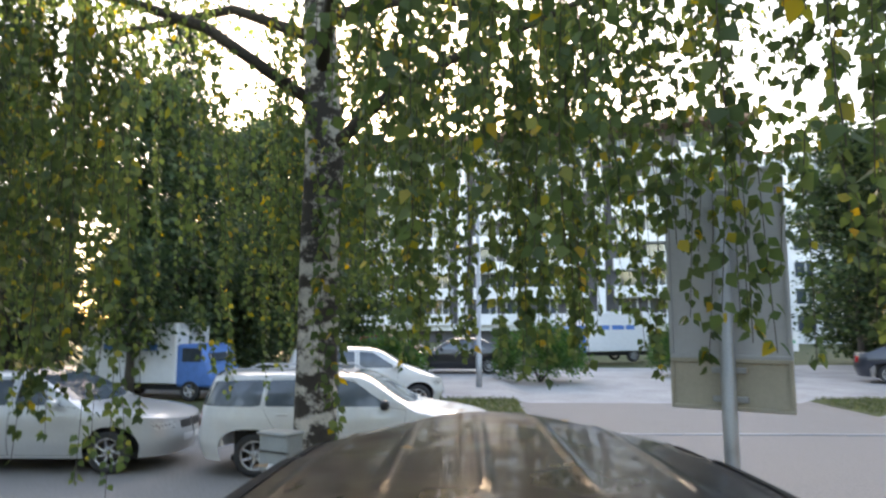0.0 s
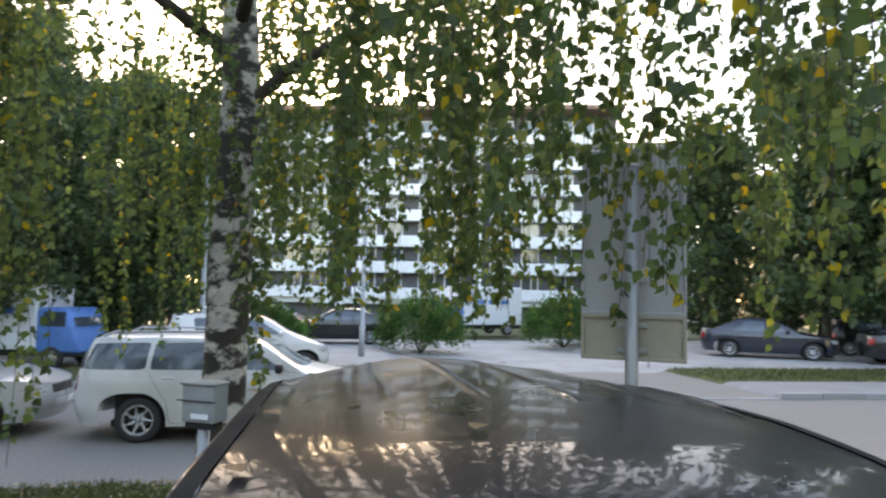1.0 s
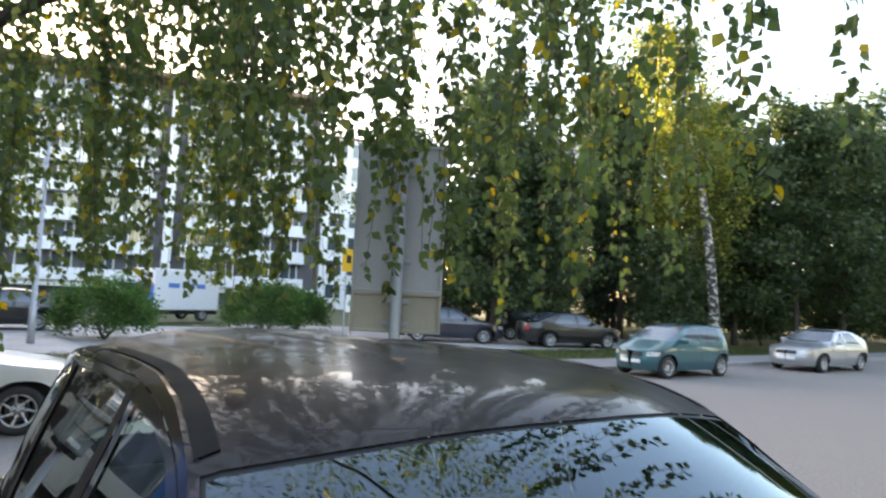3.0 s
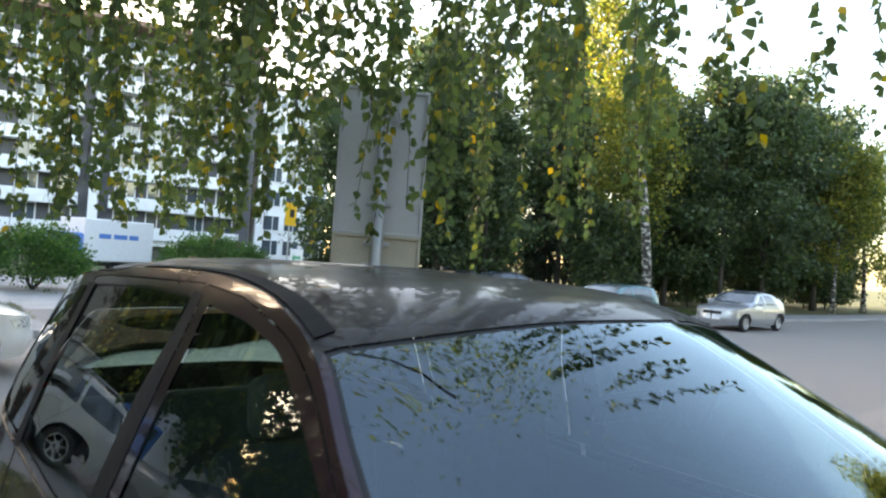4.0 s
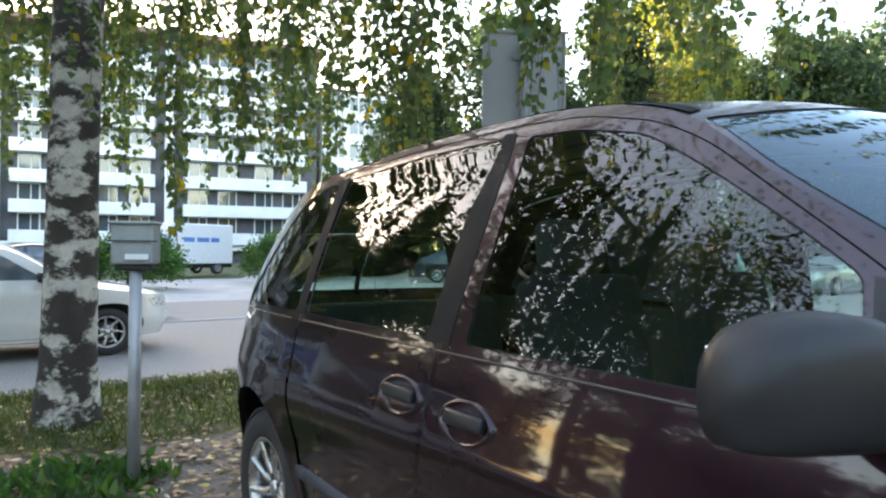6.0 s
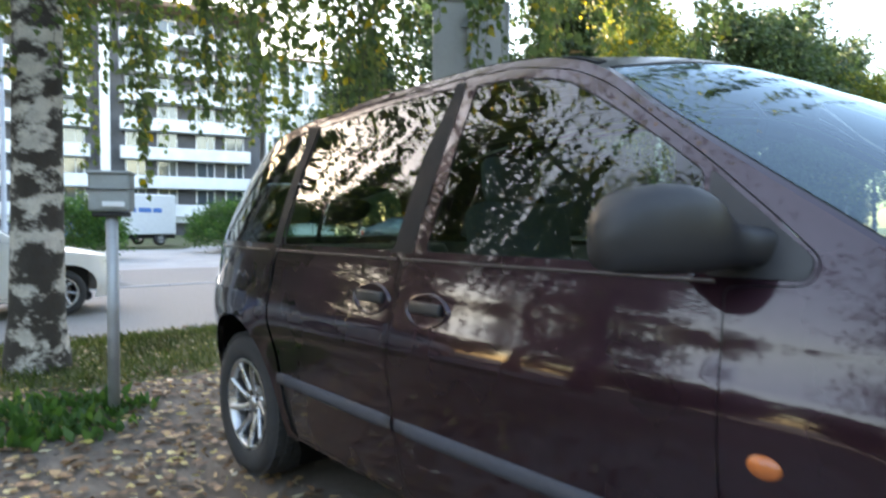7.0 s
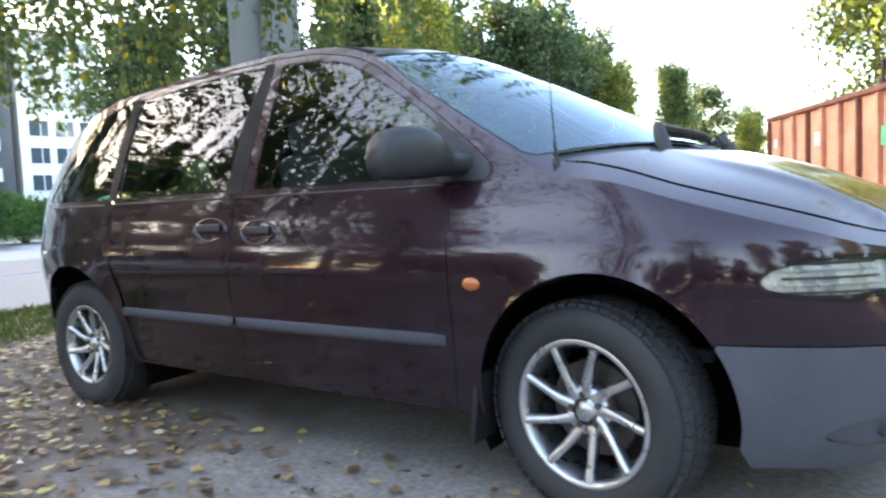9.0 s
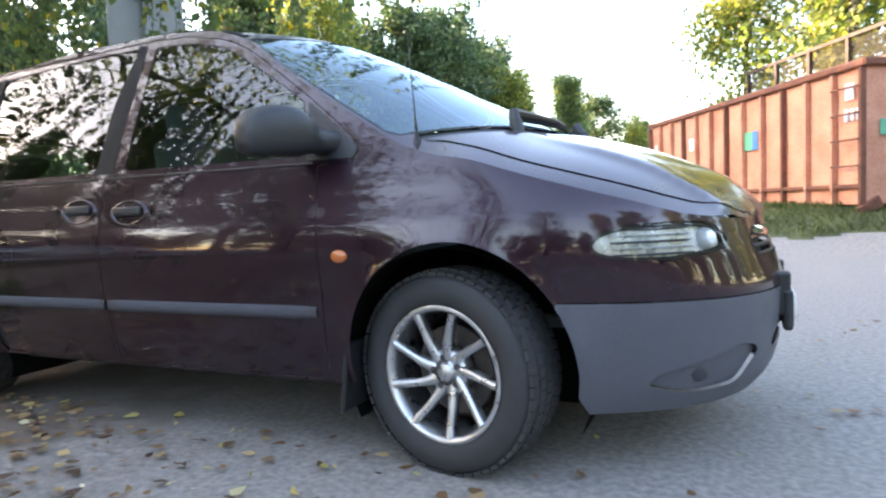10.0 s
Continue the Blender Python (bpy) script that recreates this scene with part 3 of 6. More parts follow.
# ---- the minivan: front to +x, right side to -y, front axle at x = 0 ----
van = thing("minivan", "dark plum minivan with a dusty roof, parked under a birch", "car")
vf = Form(
    W=[(0.2, 0.86), (0.33, 0.905), (0.45, 0.935), (0.62, 0.962), (0.78, 0.98), (0.9, 0.966), (0.935, 0.953), (1.02, 0.935), (1.1, 0.914), (1.3, 0.849), (1.5, 0.774), (1.62, 0.726), (1.7, 0.697), (1.78, 0.64)],
    xf=[(0.2, 0.955), (0.3, 1.03), (0.45, 1.062), (0.6, 1.07), (0.7, 1.045), (0.8, 1.01), (0.9, 0.975), (1.1, 0.6), (1.8, 0.5)],
    xr=[(0.2, -3.62), (0.5, -3.725), (0.9, -3.764), (1.1, -3.771), (1.4, -3.631), (1.6, -3.481), (1.8, -3.399)],
    x0f=0.0, x0r=-2.364,
    ze=[(-3.75, 1.496), (-3.2, 1.5), (-3, 1.523), (-2.81, 1.567), (-2.62, 1.638), (-2.4, 1.691), (-2.1, 1.729), (-1.5, 1.744), (-1.2, 1.721), (-1, 1.672), (-0.9, 1.623), (-0.75, 1.515), (-0.5, 1.357), (-0.3, 1.234), (-0.15, 1.147), (-0.02, 1.1), (0.12, 1.071), (0.3, 1.005), (0.5, 0.925), (0.7, 0.868), (1, 0.842), (1.3, 0.84)],
    zc=[(-3.55, 1.682), (-3.3, 1.73), (-3, 1.749), (-2.2, 1.77), (-1.6, 1.777), (-1.2, 1.772), (-0.95, 1.75), (-0.85, 1.727), (-0.5, 1.58), (-0.1, 1.379), (0.25, 1.211), (0.32, 1.192), (0.55, 1.129), (0.75, 1.052), (0.88, 0.989), (0.99, 0.887)],
    p=2.4, nr=3.47, Lr=1.3,
)
on_s = lambda poly: [(vf.s_of(x, z), z) for x, z in poly]
FA, RA = on_s(arc(0.043, 0.36, 0.408, 0, 180, 28, 0.448)), on_s(arc(-2.878, 0.36, 0.425, 0, 180, 28))
fa_poly = [(FA[0][0], 0.1)] + FA + [(FA[-1][0], 0.1)]
ra_poly = [(RA[0][0], 0.1)] + RA + [(RA[-1][0], 0.1)]
ztop = lambda s: vf.ze(s)
edge = [(s, ztop(s)) for s in np.arange(-3.75, 1.3001, 0.05)]
zb = lambda s: 0.285 if -2.6 < s < -0.4 else (0.225 if s > 0.3 else 0.30)
bottom = [(s, zb(s)) for s in np.arange(1.3, -3.7501, -0.05)]
outline = edge + bottom
fd_glass = rounded([(-0.54, 1.125), (-0.568, 1.332), (-0.66, 1.398), (-0.86, 1.523), (-0.96, 1.580), (-1.06, 1.632), (-1.25, 1.668), (-1.452, 1.678), (-1.468, 1.125)], [0.02, 0.02, 0.05, 0.05, 0.05, 0.05, 0.05, 0.025, 0.025])
tri_plate = rounded([(-0.312, 1.150), (-0.322, 1.108), (-0.53, 1.108), (-0.553, 1.338)], 0.02)
fd_poly = rounded([(-0.475, 0.30), (-0.452, 0.62), (-0.455, 0.80), (-0.476, 1.088), (-0.315, 1.098), (-0.298, 1.150), (-0.405, 1.240), (-0.56, 1.360), (-0.89, 1.590), (-1.03, 1.656), (-1.25, 1.704), (-1.515, 1.720), (-1.575, 1.10), (-1.578, 0.62), (-1.56, 0.30)], [0.06, 0.02, 0.02, 0.02, 0.03, 0.03, 0.02, 0.04, 0.06, 0.06, 0.06, 0.02, 0.02, 0.02, 0.06])
sd_glass = on_s(rounded([(-1.64, 1.125), (-1.62, 1.45), (-1.555, 1.686), (-1.93, 1.684), (-2.37, 1.656), (-2.50, 1.648), (-2.50, 1.125)], 0.03))
b_post = rounded([(-1.535, 1.118), (-1.505, 1.695), (-1.56, 1.700), (-1.645, 1.45), (-1.665, 1.115)], 0.01)
c_post = on_s([(-2.49, 1.118), (-2.49, 1.655), (-2.60, 1.650), (-2.57, 1.118)])
sd_poly = on_s(rounded([(-1.585, 0.30), (-1.585, 1.10), (-1.522, 1.722), (-2.40, 1.690), (-2.545, 1.672), (-2.535, 1.11), (-2.515, 0.82), (-2.44, 0.66), (-2.405, 0.30)], [0.05, 0.02, 0.02, 0.03, 0.03, 0.02, 0.05, 0.05, 0.04]))
rq_glass = on_s(rounded([(-2.57, 1.125), (-2.575, 1.640), (-2.70, 1.630), (-2.90, 1.570), (-3.05, 1.425), (-3.27, 1.150), (-3.23, 1.125)], [0.02, 0.03, 0.08, 0.08, 0.08, 0.02, 0.02]))
hl = on_s(rounded([(0.49, 0.785), (0.525, 0.822), (0.62, 0.845), (0.73, 0.849), (0.835, 0.842), (0.882, 0.79), (0.886, 0.752), (0.744, 0.728), (0.603, 0.731), (0.517, 0.749)], 0.03))
bumper_poly = [(0.25, 0.608)] + [(s, 0.606 - 0.012 * math.sin((s - 0.3) * 2)) for s in np.arange(0.30, 1.3, 0.05)] + [(1.3, 0.600), (1.3, 0.20), (0.2, 0.20)]
fog_poly = on_s(rounded([(0.642, 0.322), (0.675, 0.36), (0.80, 0.386), (0.935, 0.435), (0.975, 0.40), (0.90, 0.29), (0.763, 0.282)], 0.03))
intake_poly = rounded([(1.06, 0.38), (1.04, 0.41), (1.08, 0.45), (1.299, 0.45), (1.299, 0.38)], 0.03)
grille_poly = rounded([(0.99, 0.71), (0.96, 0.77), (1.0, 0.812), (1.299, 0.812), (1.299, 0.71)], 0.02)
rw_poly = rounded([(-3.663, 1.13), (-3.663, 1.465), (-3.30, 1.455), (-3.16, 1.13)], [0.001, 0.001, 0.05, 0.04])
rb_poly = [(-3.045, 0.60), (-3.045, 0.31), (-3.74, 0.31), (-3.74, 0.60)]
tail_poly = rounded([(-3.08, 0.80), (-3.06, 1.09), (-3.24, 1.09), (-3.24, 0.80)], 0.03)
fuel = on_s(rounded([(-2.72, 0.90), (-2.72, 1.02), (-2.86, 1.02), (-2.86, 0.90)], 0.03))
ins = {k: shrink(p_, 0.0035) for k, p_ in dict(fd=fd_poly, sd=sd_poly, fdg=fd_glass, sdg=sd_glass, rqg=rq_glass, hl=hl, bp=bumper_poly, rb=rb_poly, tail=tail_poly).items()}


def van_side(s, z):
    p_ = vf.side(s, z)
    # lips round the wheel arches
    k = 0.0
    for c in ((0.043, 0.36, 0.425), (-2.878, 0.36, 0.425)):
        d = math.hypot(p_.x - c[0], z - c[1]) - c[2]
        if z > 0.2:
            k += 0.014 * math.exp(-max(d, 0) / 0.035)
    p_.y -= k if s < 0.5 else 0
    return p_


ins["hl"] = shrink(hl, 0.011)
surface_parts(
    van_side, outline,
    [fd_poly, ins["fd"], sd_poly, ins["sd"], fd_glass, ins["fdg"], sd_glass, ins["sdg"], rq_glass, ins["rqg"], b_post, c_post, rw_poly, tri_plate, FA + [(FA[-1][0], 0.1), (FA[0][0], 0.1)], RA + [(RA[-1][0], 0.1), (RA[0][0], 0.1)], hl, ins["hl"], bumper_poly, ins["bp"], fog_poly, intake_poly, grille_poly, rb_poly, ins["rb"], tail_poly, fuel],
    [
        ("cut_arch", fa_poly, None, 0), ("cut_arch", ra_poly, None, 0),
        ("mirror_plate", tri_plate, M["black"], -0.004, "black plastic mirror triangle"),
        ("front_side_window", ins["fdg"], M["glass"], 0.004, "tinted door glass"),
        ("sliding_door_window", ins["sdg"], M["glass"], 0.004, "tinted door glass"),
        ("rear_quarter_window", ins["rqg"], M["glass"], 0.004, "tinted quarter glass"),
        ("tailgate_window", rw_poly, M["glass"], 0.003, "tinted tailgate glass"),
        ("window_seal", fd_glass, M["seal"], 0.006), ("window_seal", sd_glass, M["seal"], 0.006), ("window_seal", rq_glass, M["seal"], 0.006),
        ("door_post", b_post, M["postblack"], -0.002, "black door post"), ("door_post", c_post, M["postblack"], -0.002, "black door post"),
        ("front_door", ins["fd"], M["paint"], 0, "plum front door"),
        ("sliding_door", ins["sd"], M["paint"], 0, "plum sliding door"),
        ("panel_gap", fd_poly, M["seal"], 0.012), ("panel_gap", sd_poly, M["seal"], 0.012),
        ("headlight_bowl", ins["hl"], M["reflector"], 0.028), ("headlight_rim", hl, M["seal"], 0.012),
        ("fog_recess", fog_poly, M["grey"], 0.010), ("lower_intake", intake_poly, M["seal"], 0.06),
        ("grille_backing", grille_poly, M["seal"], 0.05),
        ("front_bumper", ins["bp"], M["grey"], -0.004, "grey unpainted plastic bumper"), ("panel_gap", bumper_poly, M["seal"], 0.01),
        ("rear_bumper", ins["rb"], M["grey"], -0.012, "grey plastic rear bumper"), ("panel_gap", rb_poly, M["seal"], 0.006),
        ("tail_light", ins["tail"], M["red"], -0.004, "red tail light"), ("panel_gap", tail_poly, M["seal"], 0.004),
        ("fuel_flap", shrink(fuel, 0.003), M["paint"], 0), ("panel_gap", fuel, M["seal"], 0.008),
        ("body", None, M["paint"], 0, "dark plum painted body shell"),
    ], None, 0.045, van, True, grid=(0.045, 0.04))
# headlight lens in front of its bowl
surface_parts(van_side, hl, [], [("headlight_lens", None, M["clear"], -0.002, "clear ribbed headlight lens")], None, 0.03, van, True)
# top of the body: hood, cowl, windscreen, roof
ws_poly = [(-0.215, -0.985), (-0.925, -0.975)] + [(-0.925 + 0.13 * (1 - (w / 0.95) ** 2), w) for w in np.linspace(-0.93, 0.93, 19)] + [(-0.925, 0.975), (-0.215, 0.985)] + [(-0.20 + 0.44 * (1 - abs(w) ** 2.2), w) for w in np.linspace(0.96, -0.96, 25)]
cowl_line = [(-0.13 + 0.455 * (1 - abs(w) ** 2.2), w) for w in np.linspace(0.965, -0.965, 25)]
ws_in = shrink(ws_poly, 0.012)
hood_in = [(1.28, -0.985)] + [(s, -0.905) for s in np.arange(0.9, -0.01, -0.1)] + [(s_ + 0.012, w_ * 0.97) for s_, w_ in cowl_line[::-1]] + [(s, 0.905) for s in np.arange(0.0, 0.91, 0.1)] + [(1.28, 0.985)]
roof_front = [(-0.92 + 0.14 * (1 - (w / 0.95) ** 2), w) for w in np.linspace(-0.95, 0.95, 19)]
top_outline = [(-3.749, -1.0)] + [(s, -1.0) for s in np.arange(-3.7, 1.3, 0.05)] + [(1.299, -1.0), (1.299, 1.0)] + [(s, 1.0) for s in np.arange(1.25, -3.72, -0.05)] + [(-3.749, 1.0)]
ditch_r = [(-2.9, -0.985), (-0.96, -0.985), (-0.96, -0.925), (-2.9, -0.925)]
ditch_l = [(a, -b) for a, b in ditch_r]


def van_top(s, w):
    p_ = vf.top(s, w)
    # pressed ribs in the roof skin
    for c in (-0.60, -0.33, -0.06, 0.21, 0.48, 0.68):
        d = abs(p_.y - c * 0.9) / 0.016
        if d < 3 and -3.1 < p_.x < -1.62:
            f_ = min(1, (p_.x + 3.1) / 0.1, (-1.62 - p_.x) / 0.1)
            p_.z += 0.007 * math.exp(-d * d) * f_
    # soft swage lines in the hood
    if p_.x > 0.15:
        p_.z += 0.012 * math.exp(-((abs(p_.y) - 0.52) / 0.05) ** 2) * min(1, (p_.x - 0.15) / 0.3)
    return p_


surface_parts(
    van_top, top_outline, [ws_poly, ws_in, hood_in, shrink(hood_in, 0.004), ditch_r, ditch_l],
    [
        ("windscreen", ws_in, M["glass_ws"], 0.003, "sloping windscreen reflecting the sky"),
        ("windscreen_seal", ws_poly, M["seal"], 0.004),
        ("hood", shrink(hood_in, 0.004), M["paint"], -0.004, "glossy plum hood"),
        ("panel_gap", hood_in, M["seal"], 0.012),
        ("roof_moulding", ditch_r, M["matte"], -0.004, "black plastic roof moulding"), ("roof_moulding", ditch_l, M["matte"], -0.004, "black plastic roof moulding"),
        ("cowl", [(s_ + 0.012, w_ * 0.965) for s_, w_ in cowl_line] + [(-0.3, -0.93), (-0.3, 0.93)], M["black"], 0.012, "black plastic cowl panel"),
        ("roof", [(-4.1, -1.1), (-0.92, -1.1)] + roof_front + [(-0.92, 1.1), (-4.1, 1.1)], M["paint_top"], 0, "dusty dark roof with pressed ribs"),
        ("shoulder", None, M["paint"], 0),
    ], None, 0.05, van, normal_sign=-1, grid=(0.05, 0.022))

# inner shell, floor, seats, dashboard
def offset_side(s, z):
    p_ = vf.side(s, z)
    p_.y *= 0.90
    p_.x *= 0.985
    return p_


inner_out = [(s, 1.10) for s in np.arange(-3.3, -0.45, 0.1)] + [(-0.46, 1.08), (-0.46, 0.30), (-2.38, 0.30), (-2.45, 0.84), (-3.3, 0.84)]
surface_parts(offset_side, inner_out, [], [("door_trim", None, M["trim"], 0, "dark grey interior trim")], None, 0.12, van, True, normal_sign=-1)
bm = bmesh.new()
box(bm, (-1.45, 0, 0.42), (1.9, 1.62, 0.06), 0.01)
box(bm, (-1.5, 0, 0.46), (3.6, 0.9, 0.05), 0.01)
part("floor_pan", bm, M["trim"], van)
bm = bmesh.new()
box(bm, (-1.45, 0, 0.29), (1.9, 1.6, 0.09), 0.02)
box(bm, (-1.4, 0, 0.36), (3.9, 0.8, 0.09), 0.02)
part("underbody", bm, M["seal"], van)
for x in (0.02, -2.878):
    for sgn in (-1, 1):
        bm = bmesh.new()
        r_ = 0.455
        pr = [(x + r_ * math.cos(radians(a)), 0.33 + r_ * math.sin(radians(a))) for a in range(-25, 206, 10)]
        a_ = [bm.verts.new((px, sgn * (abs(vf.side(vf.s_of(px, pz), pz).y) - 0.02), pz)) for px, pz in pr]
        b_ = [bm.verts.new((px, sgn * 0.42, pz)) for px, pz in pr]
        for i in range(len(pr) - 1):
            bm.faces.new((a_[i], a_[i + 1], b_[i + 1], b_[i]))
        bm.faces.new(b_)
        part("wheel_arch_liner", bm, M["liner"], van)
bm = bmesh.new()
box(bm, (-0.28, 0, 0.93), (0.62, 1.55, 0.26), 0.07, seg=3)
box(bm, (-0.42, 0.38, 1.07), (0.25, 0.42, 0.10), 0.04, seg=3)
part("dashboard", bm, M["trim"], van)
bm = bmesh.new()
lathe(bm, [(0.175, -0.012), (0.19, 0.0), (0.175, 0.012), (0.162, 0.0), (0.175, -0.012)], sides=32)
bmesh.ops.transform(bm, matrix=pose(-0.72, 0.38, 1.03, 0, 0, 90) @ pose(0, 0, 0, 25, 0, 0), verts=bm.verts)
part("steering_wheel", bm, M["black"], van, smooth=True)
for x, ys in ((-1.25, (-0.38, 0.38)), (-2.9, (-0.40, 0.0, 0.40))):
    for y in ys:
        s_ = new("seat")
        s_.parent = van
        s_.location = (x, y, 0.45 if x > -2 else 0.25)
        s_["label"] = "dark cloth seat"
        bm = bmesh.new()
        box(bm, (0.02, 0, 0.22), (0.50, 0.48, 0.17), 0.05, seg=3)
        part("cushion", bm, M["seat"], s_, smooth=True)
        bm = bmesh.new()
        box(bm, (-0.27, 0, 0.55), (0.15, 0.48, 0.60), 0.06, Matrix.Rotation(-0.2, 4, "Y"), 3)
        part("backrest", bm, M["seat"], s_, smooth=True)
        if x < -2:
            continue
        bm = bmesh.new()
        box(bm, (-0.36, 0, 0.93), (0.10, 0.26, 0.18), 0.045, Matrix.Rotation(-0.15, 4, "Y"), 3)
        part("headrest", bm, M["seat"], s_, smooth=True)
bm = bmesh.new()
box(bm, (-0.78, 0.0, 1.52), (0.03, 0.24, 0.065), 0.015, Matrix.Rotation(0.2, 4, "Y"), 2)
tube(bm, [(-0.80, 0, 1.54), (-0.86, 0, 1.62)], 0.008, 6)
part("rear_view_mirror", bm, M["black"], van)

# wheels, the front pair turned a little
for (x, y, turn, rr, rim) in ((0.0, -0.805, -11, 0.356, 0.237), (-2.878, -0.79, 0, 0.347, 0.216), (0.0, 0.805, -11, 0.356, 0.237), (-2.878, 0.79, 0, 0.347, 0.216)):
    wheel(van, (x, y, rr - 0.009), rr, 0.235, rim, 9, turn, side=-1 if y < 0 else 1)

# rubbing strips, sill dirt edge, handles, repeater, mud flap
for sgn in (-1, 1):
    for x0, x1 in ((-1.57, -0.485), (-2.42, -1.59)):
        bm = bmesh.new()
        rows = []
        for x in np.linspace(x0, x1, 12):
            y = abs(van_side(x, 0.556).y)
            end = min(1, (x - x0 + 0.012) / 0.03, (x1 - x + 0.012) / 0.03)
            rows.append([bm.verts.new((x, sgn * (y + d * end), 0.556 + h_ * 0.75 * (0.8 + 0.2 * end))) for d, h_ in ((-0.006, -0.036), (0.012, -0.030), (0.017, -0.008), (0.015, 0.018), (0.008, 0.030), (-0.006, 0.034))])
        for a, b in zip(rows, rows[1:]):
            for i in range(5):
                bm.faces.new((a[i], a[i + 1], b[i + 1], b[i]) if sgn > 0 else (a[i], b[i], b[i + 1], a[i + 1]))
        bm.faces.new(rows[0])
        bm.faces.new(rows[-1])
        part("side_moulding", bm, M["grey_low"], van, "grey plastic rubbing strip", True)
    for x, zz in ((-1.405, 0.945), (-1.715, 0.958)):
        y = sgn * abs(van_side(x, zz).y)
        h_ = new("door_handle")
        h_.parent = van
        h_.matrix_basis = Matrix.Translation((x, y, zz)) @ Matrix.Rotation(sgn * 0.2, 4, "X") @ Matrix.Scale(1.12, 4)
        h_["label"] = "dark recessed door handle"
        bm = bmesh.new()
        pts = [(0.075 * math.cos(a) * (1 + 0.25 * abs(math.cos(a))), 0.048 * math.sin(a)) for a in np.linspace(0, 2 * math.pi, 25)[:-1]]
        ring = [[bm.verts.new((px * k, sgn * d, pz * k)) for px, pz in pts] for k, d in ((1.08, -0.008), (1.02, 0.008), (0.9, 0.009), (0.82, -0.001), (0.3, -0.002))]
        for a, b in zip(ring, ring[1:]):
            for i in range(24):
                bm.faces.new((a[i], a[(i + 1) % 24], b[(i + 1) % 24], b[i]))
        bm.faces.new(ring[-1])
        part("cup", bm, M["paint"], h_, smooth=True)
        bm = bmesh.new()
        box(bm, (0.0, sgn * 0.007, 0.006), (0.135, 0.022, 0.034), 0.007, seg=3)
        part("pull", bm, M["black"], h_, smooth=True)
    bm = bmesh.new()
    bmesh.ops.create_uvsphere(bm, u_segments=16, v_segments=10, radius=1)
    bmesh.ops.scale(bm, vec=(0.034, 0.014, 0.023), verts=bm.verts)
    bmesh.ops.translate(bm, vec=(-0.365, sgn * abs(van_side(-0.365, 0.762).y), 0.762), verts=bm.verts)
    part("side_repeater", bm, M["amber"], van, "amber side indicator", True)
    bm = bmesh.new()
    box(bm, (-0.40, sgn * 0.845, 0.31), (0.018, 0.17, 0.26), 0.006, Matrix.Rotation(0.12, 4, "Y"))
    part("mud_flap", bm, M["black"], van)
    # door mirror on its arm
    mi = new("door_mirror")
    mi.parent = van
    mi.matrix_basis = Matrix.Translation((-0.04, 0, 0.006))
    mi["label"] = "bulky black plastic door mirror"
    bm = bmesh.new()
    rings = []
    for t, (cy, hh, hw) in zip(np.linspace(0, 1, 12), [(0.0, 0.055, 0.055), (0.05, 0.058, 0.055), (0.085, 0.064, 0.058), (0.11, 0.082, 0.066), (0.13, 0.100, 0.073), (0.16, 0.112, 0.078), (0.20, 0.116, 0.078), (0.245, 0.113, 0.075), (0.285, 0.104, 0.068), (0.31, 0.086, 0.056), (0.325, 0.055, 0.036), (0.33, 0.015, 0.01)]):
        ring = []
        for k in range(20):
            a = 2 * math.pi * k / 20
            ca, sa = math.cos(a), math.sin(a)
            ex = math.copysign(abs(ca) ** 0.7, ca)
            ez = math.copysign(abs(sa) ** 0.7, sa)
            ring.append(bm.verts.new((-0.40 - 0.42 * cy + ex * hw, sgn * (0.885 + cy * 0.93), 1.165 + max(0, (hh * 0.76 - 0.042)) * 0.75 + ez * hh * 0.76)))
        rings.append(ring)
    for a, b in zip(rings, rings[1:]):
        for k in range(20):
            bm.faces.new((a[k], a[(k + 1) % 20], b[(k + 1) % 20], b[k]))
    bm.faces.new(rings[-1])
    part("housing", bm, M["black"], mi, smooth=True)
    bm = bmesh.new()
    box(bm, (-0.575, sgn * 1.09, 1.185), (0.006, 0.16, 0.11), 0.002)
    part("mirror_glass", bm, M["mirror"], mi)
    # headlight lens ribs and bulb shade
    for k in range(5):
        z0 = 0.748 + 0.02 * k
        q = [van_side(s, z0) for s in np.linspace(0.43, 0.69, 7)]
        bm = bmesh.new()
        tube(bm, [(v.x - 0.012, (abs(v.y) - 0.012) * sgn, v.z) for v in q], 0.004, 6)
        part("reflector_rib", bm, M["reflector"] if k % 2 else M["grey"], van)
    c = van_side(0.76, 0.785)
    bm = bmesh.new()
    bmesh.ops.create_uvsphere(bm, u_segments=16, v_segments=10, radius=0.036)
    bmesh.ops.translate(bm, vec=(c.x - 0.022, sgn * (abs(c.y) - 0.016), c.z), verts=bm.verts)
    part("lamp_bulb", bm, M["plate_white"], van, "pale headlight projector", True)
    c = van_side(0.69, 0.355)
    bm = bmesh.new()
    lathe(bm, [(0.0, -0.01), (0.03, -0.006), (0.04, 0.0), (0.044, 0.03)], sides=20)
    bmesh.ops.transform(bm, matrix=pose(c.x - 0.015, sgn * (abs(c.y) - 0.01), c.z, 0, 0, 48 if sgn < 0 else 132), verts=bm.verts)
    part("fog_light", bm, M["clear"], van, "dull round fog light", True)
    # wiper: pivot cap, arm and blade resting low on the glass
    y0 = -0.50 if sgn < 0 else 0.14
    wp = new("wiper")
    wp.parent = van

    def on_glass(x, y, up):
        best = min((abs(vf.top(s, 0.0).x - x), s) for s in np.arange(-0.9, 0.6, 0.02))[1]
        e = abs(vf.side(best, vf.ze(best)).y)
        return Vector((x, y, vf.top(best, y / e).z + up))

